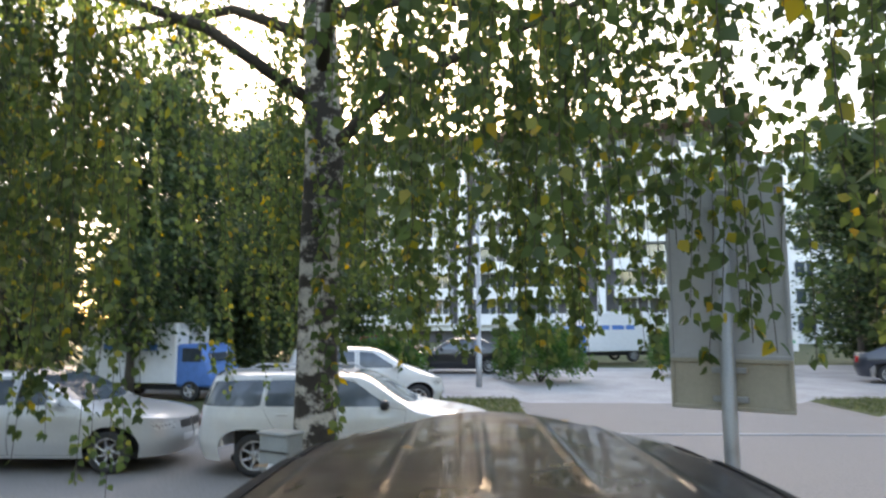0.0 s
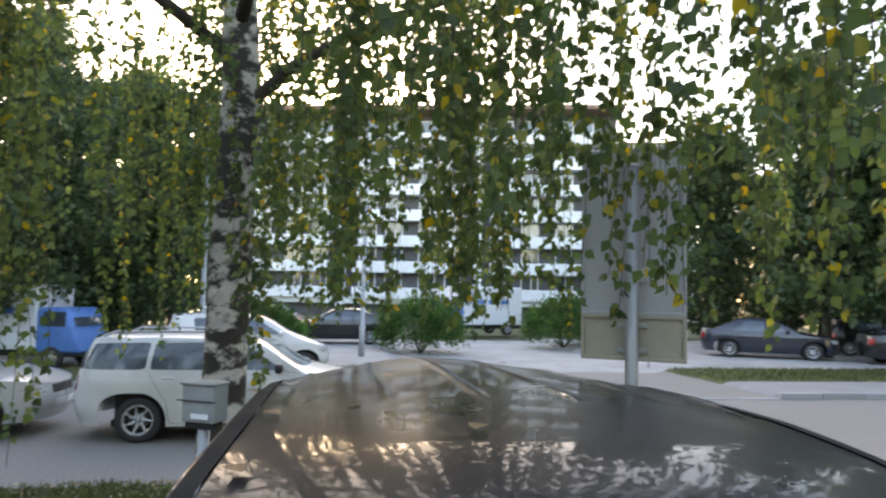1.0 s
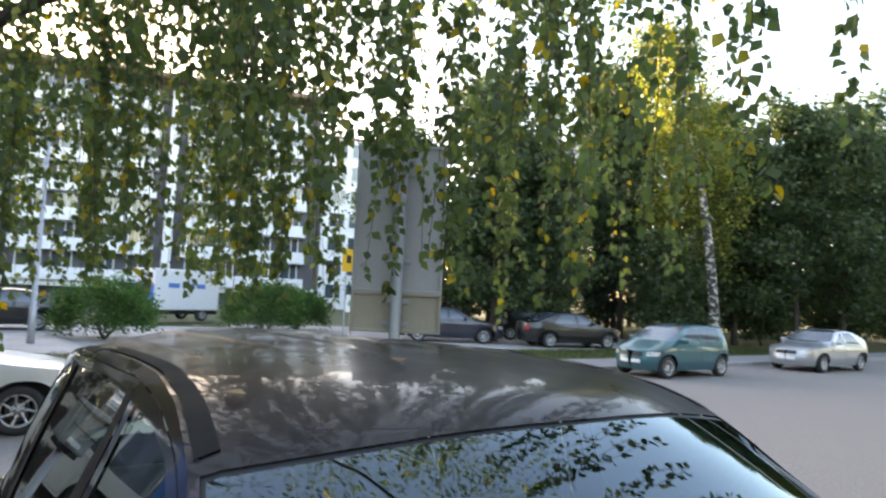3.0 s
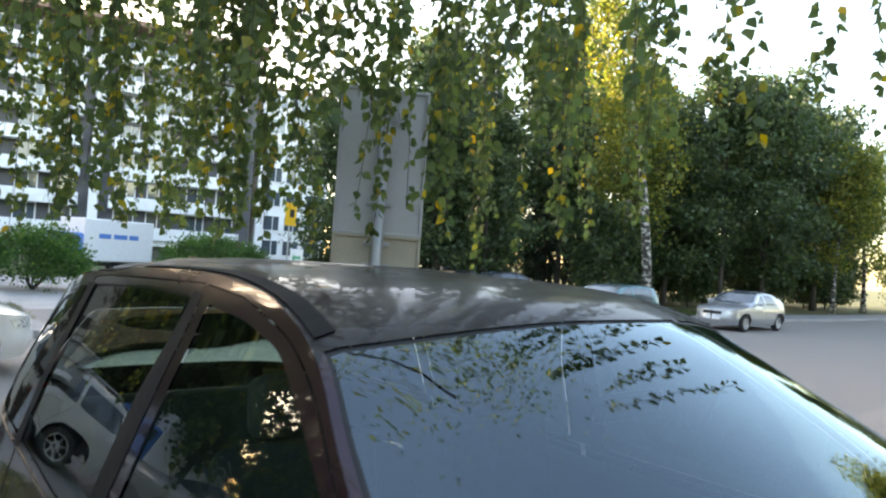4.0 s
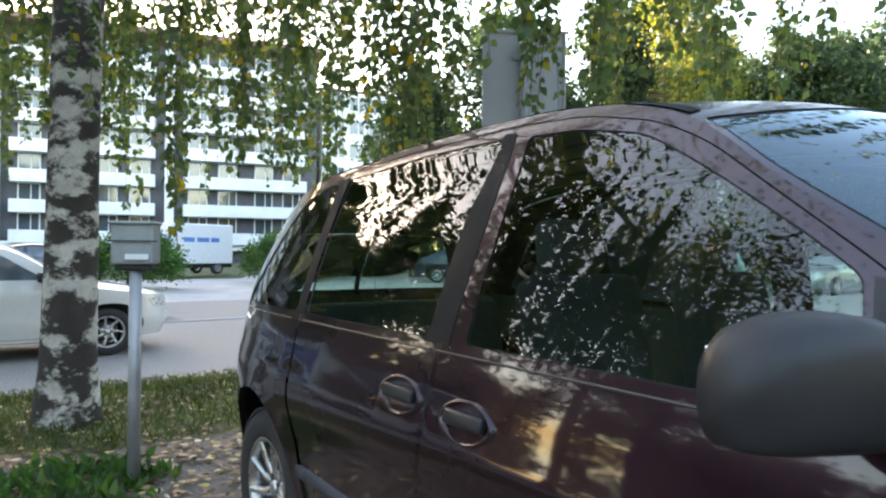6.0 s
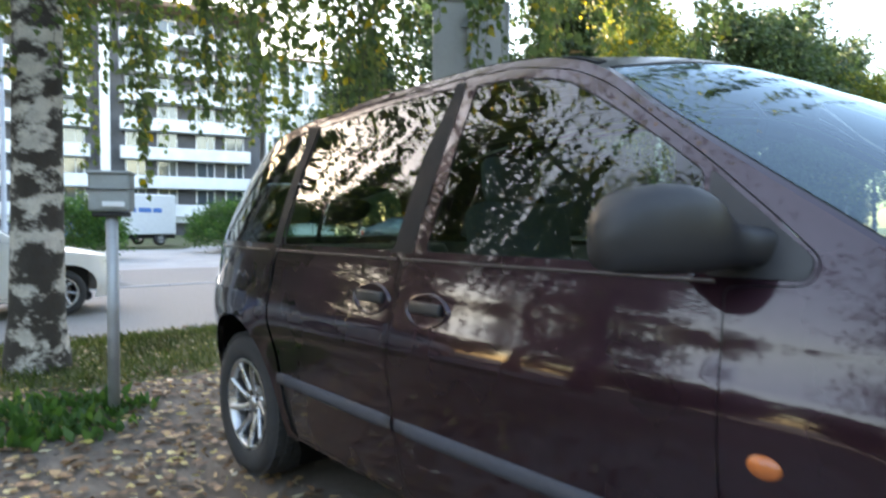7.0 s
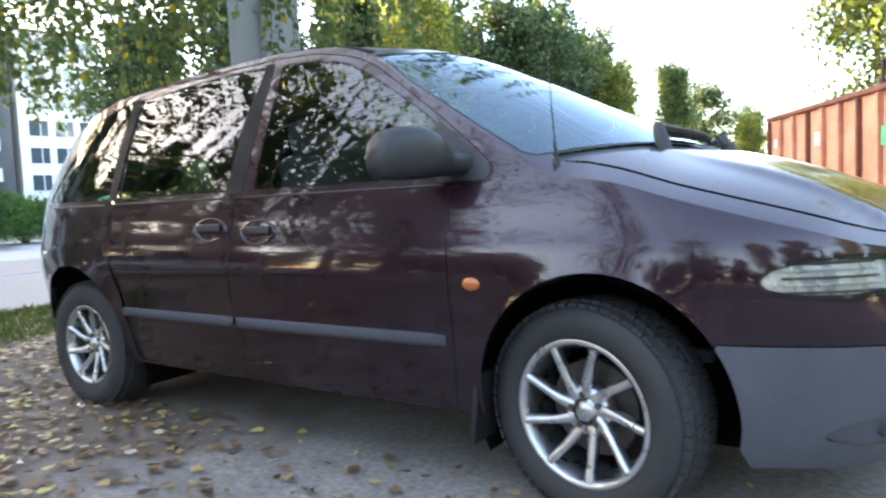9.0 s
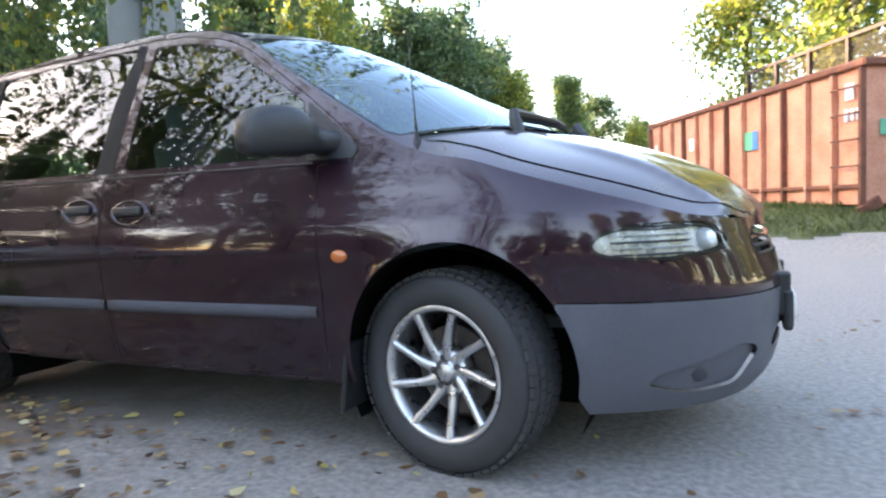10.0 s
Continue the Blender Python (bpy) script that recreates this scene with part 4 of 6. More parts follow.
    xbase = lambda y: -0.20 + 0.44 * (1 - min(1, abs(y) / 0.9) ** 2.2)
    arm = [on_glass(xbase(y0) + 0.03, y0, 0.0)] + [on_glass(xbase(y0 + 0.52 * k) - 0.03 * k, y0 + 0.52 * k, 0.045 - 0.02 * k) for k in (0.05, 0.35, 0.7, 1.0)]
    bm = bmesh.new()
    tube(bm, arm, [0.026, 0.024, 0.016, 0.012, 0.008], 8)
    part("arm", bm, M["black"], wp)
    bm = bmesh.new()
    tube(bm, [arm[0] + Vector((0.01, -0.01, -0.05)), arm[0] + Vector((0, 0, 0.03))], [0.032, 0.022], 12)
    part("pivot_cap", bm, M["black"], wp)
    bm = bmesh.new()
    bl = [on_glass(xbase(y0 + 0.12 + 0.58 * k) - 0.05, y0 + 0.12 + 0.58 * k, 0.012) for k in np.linspace(0, 1, 6)]
    tube(bm, bl, 0.009, 6)
    part("blade", bm, M["seal"], wp)
# thin bright strip along the belt line
for sgn in (-1, 1):
    for x0, x1 in ((-1.585, -0.50), (-2.53, -1.615), (-3.28, -2.60)):
        bm = bmesh.new()
        q = [vf.side(vf.s_of(x, 1.098), 1.098) for x in np.linspace(x0, x1, 10)]
        tube(bm, [(v.x, sgn * (abs(v.y) + 0.002), 1.098) for v in q], 0.004, 6)
        part("belt_strip", bm, M["darkmetal"], van, "thin bright window strip")
# antenna on the right wing
bm = bmesh.new()
tube(bm, [(-0.095, -0.862, 1.115), (-0.095, -0.858, 1.165)], [0.02, 0.012], 12)
part("antenna_base", bm, M["black"], van)
bm = bmesh.new()
tube(bm, [(-0.095, -0.858, 1.16), (-0.10, -0.855, 1.22)], [0.007, 0.005], 8)
tube(bm, [(-0.10, -0.855, 1.22), (-0.125, -0.845, 1.54)], [0.0028, 0.0018], 6)
part("antenna", bm, M["black"], van, "thin whip antenna")
# grille bars, lower bracket for the plate
for z in (0.715, 0.745, 0.775):
    bm = bmesh.new()
    pts = []
    for s in np.linspace(0.985, 1.2999, 12):
        p_ = van_side(s, z)
        pts.append(Vector((p_.x - 0.008, p_.y, p_.z)))
    pts += [Vector((p_.x, -p_.y, p_.z)) for p_ in pts[-2::-1]]
    tube(bm, pts, 0.008, 6)
    part("grille_bar", bm, M["chrome"] if z > 0.77 else M["black"], van)
bm = bmesh.new()
box(bm, (1.075, 0.0, 0.50), (0.035, 0.56, 0.15), 0.012, seg=2)
box(bm, (1.055, -0.24, 0.56), (0.06, 0.07, 0.16), 0.012, seg=2)
box(bm, (1.055, 0.24, 0.56), (0.06, 0.07, 0.16), 0.012, seg=2)
part("number_plate_bracket", bm, M["black"], van, "dark plate bracket on the nose", False)
bm = bmesh.new()
box(bm, (1.097, 0.0, 0.50), (0.008, 0.50, 0.105), 0.003)
part("number_plate", bm, M["plate_white"], van)
# fallen leaves lying on the roof


def flatten(ob, a):
    """Lays a leaf down on its face, turned by a."""
    me = ob.data
    c = me.vertices[0].co.copy()
    for v in me.vertices:
        d = v.co - c
        u, w = d.z, math.copysign(math.hypot(d.x, d.y), d.x + 1e-6)
        v.co = c + Vector((u * math.cos(a) - w * math.sin(a), u * math.sin(a) + w * math.cos(a), abs(w) * 0.25))


lv = [(-1.27, 0.14), (-2.1, 0.3), (-1.5, 0.55), (-2.6, -0.3), (-1.15, 0.6), (-2.0, 0.66), (-2.9, 0.1)]
for x, y in lv:
    e = abs(vf.side(x, vf.ze(x)).y)
    ob = leaf_cloud("fallen_leaf", [van_top(x, y / e) + Vector((0, 0, 0.010))], [0.055], [(0, 0, 1)], LEAF["litter"], None, seed=int(abs(x * 100)))
    flatten(ob, random.uniform(0, 6.28))
    tagged(ob, "pale fallen birch leaf lying on the roof", "leaf", "leaves on the roof")

# ---- other parked cars ----


def other_car(name, label, category, paint, kind, m, group="parked cars", fine=False):
    """A parked car, front to its own +x, centre of the wheelbase at its origin."""
    car = thing(name, label, category, m, group)
    P_ = dict(
        hatch=dict(wb=2.46, f=0.68, r=0.62, h=1.48, hood=0.98, w=0.83, top=(0.15, -1.25), tailz=1.0, ws=(0.98, 0.20), tail=(-1.86, -1.45)),
        sedan=dict(wb=2.65, f=0.92, r=1.0, h=1.44, hood=0.95, w=0.88, top=(0.02, -0.95), tailz=1.03, ws=(0.85, 0.05), tail=(-1.70, -1.0)),
        wagon=dict(wb=2.58, f=0.86, r=1.0, h=1.46, hood=0.96, w=0.89, top=(0.05, -1.95), tailz=1.05, ws=(0.85, 0.08), tail=(-2.36, -2.05)),
    )[kind]
    xa, xb = P_["wb"] / 2, -P_["wb"] / 2
    nose, tail, h = xa + P_["f"], xb - P_["r"], P_["h"]
    deck = P_["tail"][0] - 0.02
    wsb, wst = P_["ws"]
    belt = P_["hood"] - 0.02
    trunk = kind == "sedan"
    W = [(0.2, P_["w"] * 0.93), (0.5, P_["w"]), (0.75, P_["w"]), (belt, P_["w"] * 0.96), (belt + 0.2, P_["w"] * 0.89), (h - 0.1, P_["w"] * 0.75), (h, P_["w"] * 0.66)]
    f = Form(W, [(0.2, nose - 0.1), (0.45, nose), (0.7, nose - 0.04), (1.6, nose - 0.2)], [(0.2, tail + 0.1), (0.5, tail), (0.9, tail + 0.04), (1.6, tail + 0.3)], xa - 0.05, xb + 0.05,
             [(tail - 1, P_["tailz"] - 0.1 if trunk else h - 0.16)] + ([(deck - 0.3, P_["tailz"] - 0.06), (deck, P_["tailz"] - 0.02)] if trunk else [(tail + 0.2, h - 0.12)]) + [(P_["tail"][1], h - 0.10), ((wst + P_["tail"][1]) / 2, h - 0.055), (wst, h - 0.09), (wsb - 0.05, belt + 0.06), (wsb + 0.1, belt - 0.03), (nose - 0.35, 0.78), (nose + 0.6, 0.70)],
             [(tail, P_["tailz"] - 0.03 if trunk else h - 0.12)] + ([(deck, P_["tailz"] + 0.02)] if trunk else [(tail + 0.25, h - 0.05)]) + [(P_["tail"][1], h - 0.03), ((wst + P_["tail"][1]) / 2, h), (wst, h - 0.035), (wsb + 0.12, belt + 0.05), (nose - 0.3, 0.82), (nose, 0.70)],
             nf=2.6, nr=3.2, Lf=P_["f"] + 0.5, Lr=P_["r"] + 0.5)
    smin, smax = f.x0r - f.Lr, f.x0f + f.Lf
    out = [(s, f.ze(s)) for s in np.arange(smin, smax + 0.001, 0.06)] + [(s, 0.22) for s in np.arange(smax, smin - 0.001, -0.06)]
    Ra = 0.36
    fa = [(xa + Ra, 0.1)] + arc(xa, 0.31, Ra, 0, 180, 18) + [(xa - Ra, 0.1)]
    ra = [(xb + Ra, 0.1)] + arc(xb, 0.31, Ra, 0, 180, 18) + [(xb - Ra, 0.1)]
    bx = -0.02 + (wst + P_["tail"][1]) * 0.12
    g0, g1 = belt + 0.035, h - 0.135
    fg = rounded([(wsb - 0.22, g0), (wst - 0.02, g1), (bx + 0.05, g1 + 0.03), (bx + 0.05, g0)], 0.04)
    rend = P_["tail"][1] - 0.02
    rg = rounded([(bx - 0.05, g0), (bx - 0.05, g1 + 0.03), (max(rend + 0.22, xb + 0.05) if kind != "wagon" else xb + 0.15, g1 + 0.01), (xb + 0.12, g0)], 0.05)
    fd = rounded([(xa - 0.52, 0.26), (xa - 0.45, belt), (wsb - 0.26, g0), (wst - 0.03, g1 + 0.02), (bx, g1 + 0.05), (bx, 0.26)], 0.03)
    rd = rounded([(bx, 0.26), (bx, g1 + 0.05), (rg[10][0] - 0.02, g1 + 0.03), (xb + 0.10, belt), (xb + 0.36, 0.55), (xb + 0.40, 0.26)], 0.03)
    hlp = rounded([(nose - 0.42 + (f.x0f + f.Lf - nose) * 0.2, 0.60), (nose - 0.40, 0.72), (smax - 0.42, 0.72), (smax - 0.38, 0.60)], 0.03)
    tlp = rounded([(smin + 0.30, 0.66), (smin + 0.28, 0.86), (smin + 0.62, 0.88), (smin + 0.60, 0.68)], 0.03)
    plate = rounded([(smax - 0.24, 0.40), (smax - 0.24, 0.50), (smax - 0.001, 0.50), (smax - 0.001, 0.40)], 0.01)
    grl = rounded([(smax - 0.28, 0.58), (smax - 0.28, 0.70), (smax - 0.001, 0.70), (smax - 0.001, 0.58)], 0.02)
    loops = [fa, ra, fg, rg, fd, rd, hlp, tlp, grl, plate]
    pieces = [("cut", fa, None, 0), ("cut", ra, None, 0), ("side_window", shrink(fg, 0.004), M["pane"], 0.004), ("side_window", shrink(rg, 0.004), M["pane"], 0.004),
              ("headlight", hlp, M["reflector"], -0.004, "clear headlight"), ("tail_light", tlp, M["red"], -0.004, "red tail light"), ("grille", grl, M["seal"], 0.01), ("number_plate", plate, M["plate_white"], -0.006),
              ("front_door", shrink(fd, 0.005), paint, 0), ("rear_door", shrink(rd, 0.005), paint, 0), ("gap", fd, M["seal"], 0.01), ("gap", rd, M["seal"], 0.01)]
    loops += [shrink(fd, 0.005), shrink(rd, 0.005), shrink(fg, 0.004), shrink(rg, 0.004)]
    if kind == "wagon":
        qg = rounded([(xb + 0.06, g0), (xb + 0.09, g1 + 0.01), (rend - 0.05, g1 - 0.02), (rend - 0.25, g0)], 0.05)
        loops += [qg]
        pieces.insert(2, ("side_window", qg, M["pane"], 0.004))
    pieces.append(("body", None, paint, 0))
    surface_parts(f.side, out, loops, pieces, None, 0.08, car, True, grid=(0.09, 0.07))
    ws = [(wsb - 0.12, -0.93), (wst - 0.03, -0.9), (wst - 0.05, 0), (wst - 0.03, 0.9), (wsb - 0.12, 0.93)] + [(wsb - 0.10 + 0.2 * (1 - w * w), w) for w in (0.7, 0.4, 0, -0.4, -0.7)]
    rw = [(P_["tail"][1] + 0.02, -0.88), (P_["tail"][1] + 0.02, 0.88), (deck + 0.06 if trunk else rend - 0.3, 0.86), (deck + 0.06 if trunk else rend - 0.3, -0.86)]
    to = [(s, -1.0) for s in np.arange(smin, smax, 0.1)] + [(smax, -1.0), (smax, 1.0)] + [(s, 1.0) for s in np.arange(smax - 0.05, smin, -0.1)] + [(smin, 1.0)]
    hd = [(wsb + 0.02, -0.9), (smax - 0.1, -0.93), (smax - 0.1, 0.93), (wsb + 0.02, 0.9)] + [(wsb + 0.02 + 0.13 * (1 - w * w), w) for w in (0.6, 0.0, -0.6)]
    surface_parts(f.top, to, [ws, rw, hd, shrink(hd, 0.008)], [("windscreen", ws, M["pane"], 0.002), ("rear_window", rw, M["pane"], 0.002), ("hood", shrink(hd, 0.008), paint, -0.002), ("gap", hd, M["seal"], 0.006), ("roof", None, paint, 0)], None, 0.12, car, normal_sign=-1, grid=(0.10, 0.10))
    for x in (xa, xb):
        for sgn in (-1, 1):
            wheel(car, (x, sgn * (P_["w"] - 0.13), 0.305), 0.305, 0.19, 0.20, 7, 0, side=sgn, fine=False)
            bm = bmesh.new()
            box(bm, (x, sgn * (P_["w"] - 0.30), 0.42), (0.74, 0.04, 0.5), 0.0)
            part("arch_liner", bm, M["seal"], car)
    bm = bmesh.new()
    box(bm, (0, 0, 0.24), (P_["wb"] + 0.8, P_["w"] * 1.5, 0.10), 0.02)
    part("underbody", bm, M["seal"], car)
    for sgn in (-1, 1):
        bm = bmesh.new()
        box(bm, (wsb - 0.30, sgn * (P_["w"] + 0.07), g0 + 0.04), (0.11, 0.20, 0.13), 0.04, seg=2)
        part("door_mirror", bm, paint if kind != "wagon" else M["black"], car, smooth=True)
        for x in (bx + 0.14, xb + 0.38):
            bm = bmesh.new()
            box(bm, (x, sgn * (abs(f.side(x, belt - 0.07).y) + 0.008), belt - 0.07), (0.16, 0.02, 0.03), 0.008)
            part("door_handle", bm, paint, car)
    if kind == "wagon":
        for sgn in (-1, 1):
            bm = bmesh.new()
            tube(bm, [(-0.0, sgn * 0.60, h - 0.04), (-0.15, sgn * 0.60, h + 0.03), (-1.7, sgn * 0.60, h + 0.02), (-1.85, sgn * 0.60, h - 0.05)], 0.016, 8)
            part("roof_bar", bm, M["zinc"], car, "silver roof rail")
    return car


CP = {k: mat("car_paint_" + k, c, 0.35, mt, 0.05, 2, coat=1.0, rvary=0.05) for k, c, mt in (("white", (0.70, 0.70, 0.68), 0), ("silver", (0.45, 0.47, 0.50), 0.6), ("pale", (0.55, 0.56, 0.56), 0.3), ("teal", (0.03, 0.13, 0.16), 0.4), ("black", (0.012, 0.012, 0.014), 0.2), ("navy", (0.02, 0.025, 0.04), 0.3), ("red", (0.20, 0.015, 0.015), 0.2))}
other_car("station_wagon", "white station wagon with roof rails parked at the kerb", "car", CP["white"], "wagon", pose(-10.38, -1.80, 0, 0, 0, 90))
other_car("sedan", "pale silver saloon car parked at the road edge", "car", CP["pale"], "sedan", pose(-10.55, -6.62, 0, 0, 0, 90))
other_car("hatchback", "small teal hatchback parked along the far kerb", "car", CP["teal"], "hatch", pose(-12.05, 15.75, 0, 0, 0, -90))
other_car("sedan", "silver saloon car parked along the far kerb", "car", CP["silver"], "sedan", pose(-11.75, 23.65, 0, 0, 0, -90))
other_car("sedan", "black saloon car in the parking lot", "car", CP["black"], "sedan", pose(-27.6, -0.6, 0.12, 0, 0, -90))
other_car("hatchback", "white hatchback parked beyond the road", "car", CP["white"], "hatch", pose(-16.2, -2.6, 0.12, 0, 0, 100))
other_car("sedan", "black saloon car under the trees in the lot", "car", CP["black"], "sedan", pose(-19.6, 19.2, 0.12, 0, 0, 75))
other_car("sedan", "dark blue saloon car under the trees", "car", CP["navy"], "sedan", pose(-22.3, 15.0, 0.12, 0, 0, 60))
other_car("hatchback", "dark hatchback parked in the lot", "car", CP["black"], "hatch", pose(-23.5, 20.5, 0.12, 0, 0, 70))
other_car("hatchback", "dark red hatchback by the building", "car", CP["red"], "hatch", pose(-31.5, -3.5, 0.12, 0, 0, 80))

# ---- trees ----


def limb_points(rng, a, d, length, n, wob, lift=0.0):
    pts = [np.array(a, float)]
    d = np.array(d, float)
    for _ in range(n):
        d = d + rng.normal(size=3) * wob + np.array((0, 0, lift))
        d /= np.linalg.norm(d)
        pts.append(pts[-1] + d * length / n)
    return pts


def broadleaf(name, label, height, spread, leaf, bark, seed, leaves=9000, size=0.16, low=0.25, drooping=False, m=None, trunk_r=0.16, group="trees", clumps=70, lean=(0, 0)):
    """A tree: tapered trunk, limbs, and a crown of many leaf clumps with gaps."""
    rng = np.random.default_rng(seed)
    t = thing(name, label, "tree", m, group)
    bm = bmesh.new()
    trunk = [np.array((lean[0] * k * k + 0.02 * height * rng.normal() * 0.3 * k, lean[1] * k * k + 0.02 * height * rng.normal() * 0.3 * k, height * 0.93 * k - 0.15 * (k == 0))) for k in np.linspace(0, 1, 9)]
    tube(bm, trunk, [trunk_r * (1.35 if k == 0 else 1 - 0.85 * k / 8) for k in range(9)], 10)
    tips = []
    for i in range(clumps):
        k = low + (0.98 - low) * rng.random() ** 0.85
        j = min(int(k * 8), 7)
        base = trunk[j] + (trunk[j + 1] - trunk[j]) * (k * 8 - j)
        a = rng.random() * 2 * math.pi
        rise = 0.25 + 0.7 * rng.random()
        reach = spread * (0.35 + 0.65 * rng.random()) * math.sqrt(max(0.08, 1 - ((k - 0.5) / 0.58) ** 2)) * (0.75 + 0.25 * math.sin(3 * a + seed))
        pts = limb_points(rng, base, (math.cos(a), math.sin(a), rise), reach, 4, 0.12, 0.02)
        if i % 2 == 0:
            r0 = trunk_r * 0.32 * (1.1 - k)
            tube(bm, pts, [r0, r0 * 0.8, r0 * 0.55, r0 * 0.35, r0 * 0.15], 5, False)
        tips.append(pts[-1])
        tips.append(pts[-2])
    part("trunk", bm, bark, t, smooth=True)
    per = leaves // len(tips)
    c, d, s = [], [], []
    for tip in tips:
        rr = spread * (0.11 + 0.15 * rng.random())
        n = int(per * (0.5 + rng.random()))
        off = rng.normal(size=(n, 3)) * np.array((rr, rr, rr * (1.1 if drooping else 0.6))) * 0.62
        if drooping:
            off[:, 2] -= np.abs(rng.normal(size=n)) * rr * 1.2
        c.append(tip + off)
        dd = rng.normal(size=(n, 3)) + np.array((0, 0, -0.9 if drooping else -0.25))
        d.append(dd)
        s.append(size * (0.6 + 0.8 * rng.random(n)))
    cc = np.concatenate(c)
    cc[:, 2] = np.maximum(cc[:, 2], 0.4)
    leaf_cloud("crown", cc, np.concatenate(s), np.concatenate(d), leaf, t, seed, 0.75)
    return t


def conifer(name, label, height, spread, seed, m=None, group="trees"):
    """A spruce or pine: straight trunk, whorls of drooping boughs covered in sprays."""
    rng = np.random.default_rng(seed)
    t = thing(name, label, "tree", m, group)
    bm = bmesh.new()
    tube(bm, [(0, 0, -0.15), (0.05, 0, height * 0.5), (0, 0.03, height)], [0.17, 0.10, 0.02], 8)
    c, d, s = [], [], []
    for z in np.arange(height * 0.10, height * 0.98, 0.34):
        k = z / height
        for a in rng.random(7) * 2 * math.pi:
            reach = spread * (1.02 - k) ** 0.75 * (0.6 + 0.5 * rng.random())
            pts = limb_points(rng, (0, 0, z), (math.cos(a), math.sin(a), -0.12), reach, 3, 0.08)
            n = int(14 + 26 * reach)
            u = rng.random(n) ** 0.7
            p = np.array(pts[0])[None] + (np.array(pts[-1]) - np.array(pts[0]))[None] * u[:, None] + rng.normal(size=(n, 3)) * 0.10 * (0.4 + u[:, None])
            c.append(p)
            d.append(np.array((math.cos(a), math.sin(a), -0.55))[None] + rng.normal(size=(n, 3)) * 0.5)
            s.append(0.28 * (0.6 + 0.7 * rng.random(n)))
    part("trunk", bm, M["bark"], t, smooth=True)
    leaf_cloud("crown", np.concatenate(c), np.concatenate(s), np.concatenate(d), LEAF["conifer"], t, seed, 0.28)
    return t


def put(ob, x, y, sc=1.0, turn=0.0):
    return copy_thing(ob, Matrix.Translation((x, y, ground_z(x, y))) @ pose(0, 0, 0, 0, 0, turn) @ Matrix.Scale(sc, 4))


green_a = broadleaf("broadleaf_tree", "dark green leafy tree at the edge of the wood", 12.5, 4.3, LEAF["green"], M["bark"], 11, 15000, 0.22, 0.12, m=pose(-22.6, 17.6, 0.1), clumps=95)
green_b = broadleaf("broadleaf_tree", "tall dark green tree in the wood", 15.5, 4.6, LEAF["green"], M["bark"], 12, 14000, 0.25, 0.2, m=pose(-24.0, 27.5, 0.1), clumps=60)
yel_a = broadleaf("birch_tree", "yellowing birch lit by low sun behind the road", 12.0, 3.2, LEAF["yellow"], M["birch"], 13, 12000, 0.17, 0.30, True, pose(-19.5, 27.0, 0.1), clumps=80, lean=(0.9, -0.6))
bir_b = broadleaf("birch_tree", "slender drooping birch far along the road", 13.0, 2.6, LEAF["birch"], M["birch"], 14, 10000, 0.17, 0.30, True, pose(-14.8, 62, 0.1), clumps=80)
con_a = conifer("spruce_tree", "dark spruce in the wood", 13.0, 2.6, 15, pose(-31.0, 24.0, 0.1))
for x, y, s, a in ((-19.8, 31.5, 0.95, 40), (-17.2, 37.5, 1.02, 120), (-20.5, 18.5, 0.68, 200), (-28.5, 20.5, 0.7, 300), (-27.5, 15.6, 0.84, 140), (-18.0, 47, 1.05, 10), (-33, 27, 1.1, 95)):
    put(green_a, x, y, s, a)
for x, y, s, a in ((-17.8, 33.8, 0.85, 80), (-19.0, 42.5, 0.98, 160), (-30.5, 34.5, 1.0, 260), (-27.5, 40, 1.05, 310), (-33.0, 20.0, 0.7, 30), (-20.5, 54, 1.0, 190)):
    put(green_b, x, y, s, a)
for x, y, s, a in ((-25.5, 23.0, 1.0, 0), (-22.0, 33.0, 0.95, 70), (-35.0, 23.0, 0.75, 20), (-23.5, 45.0, 1.1, 220), (-28.0, 31.0, 1.0, 10), (-35.0, 30.0, 1.1, 44)):
    put(con_a, x, y, s, a)
for x, y, s, a in ((-15.9, 44.5, 0.95, 90), (-16.5, 52.0, 1.05, 180), (3.9, 22.5, 1.3, 40), (8.8, 19.5, 1.4, 260), (14.0, 22.0, 1.2, 30), (17.5, 16.0, 1.15, 100), (0.9, 31.0, 1.15, 330)):
    put(yel_a, x, y, s, a)
for x, y, s, a in ((-13.5, 70, 1.0, 60), (-11.5, 84, 0.9, 120), (-9.0, 100, 0.8, 200), (-5.5, 112, 0.7, 20), (-0.5, 100, 0.75, 50), (2.5, 60, 0.7, 90)):
    put(green_a if s > 0.72 else yel_a, x, y, s, a)
put(bir_b, -14.0, 58, 1.0, 60)
put(bir_b, -11.3, 49.0, 0.86, 130)
put(yel_a, -7.0, 57.0, 0.62, 220)
birch_2 = broadleaf("birch_tree", "leaning white birch trunk with yellowing leaves by the road", 15.0, 3.0, LEAF["yellow"], M["birch"], 17, 9000, 0.15, 0.52, True, pose(-16.3, 24.4, 0.1), trunk_r=0.24, clumps=60, lean=(-1.3, -2.6))
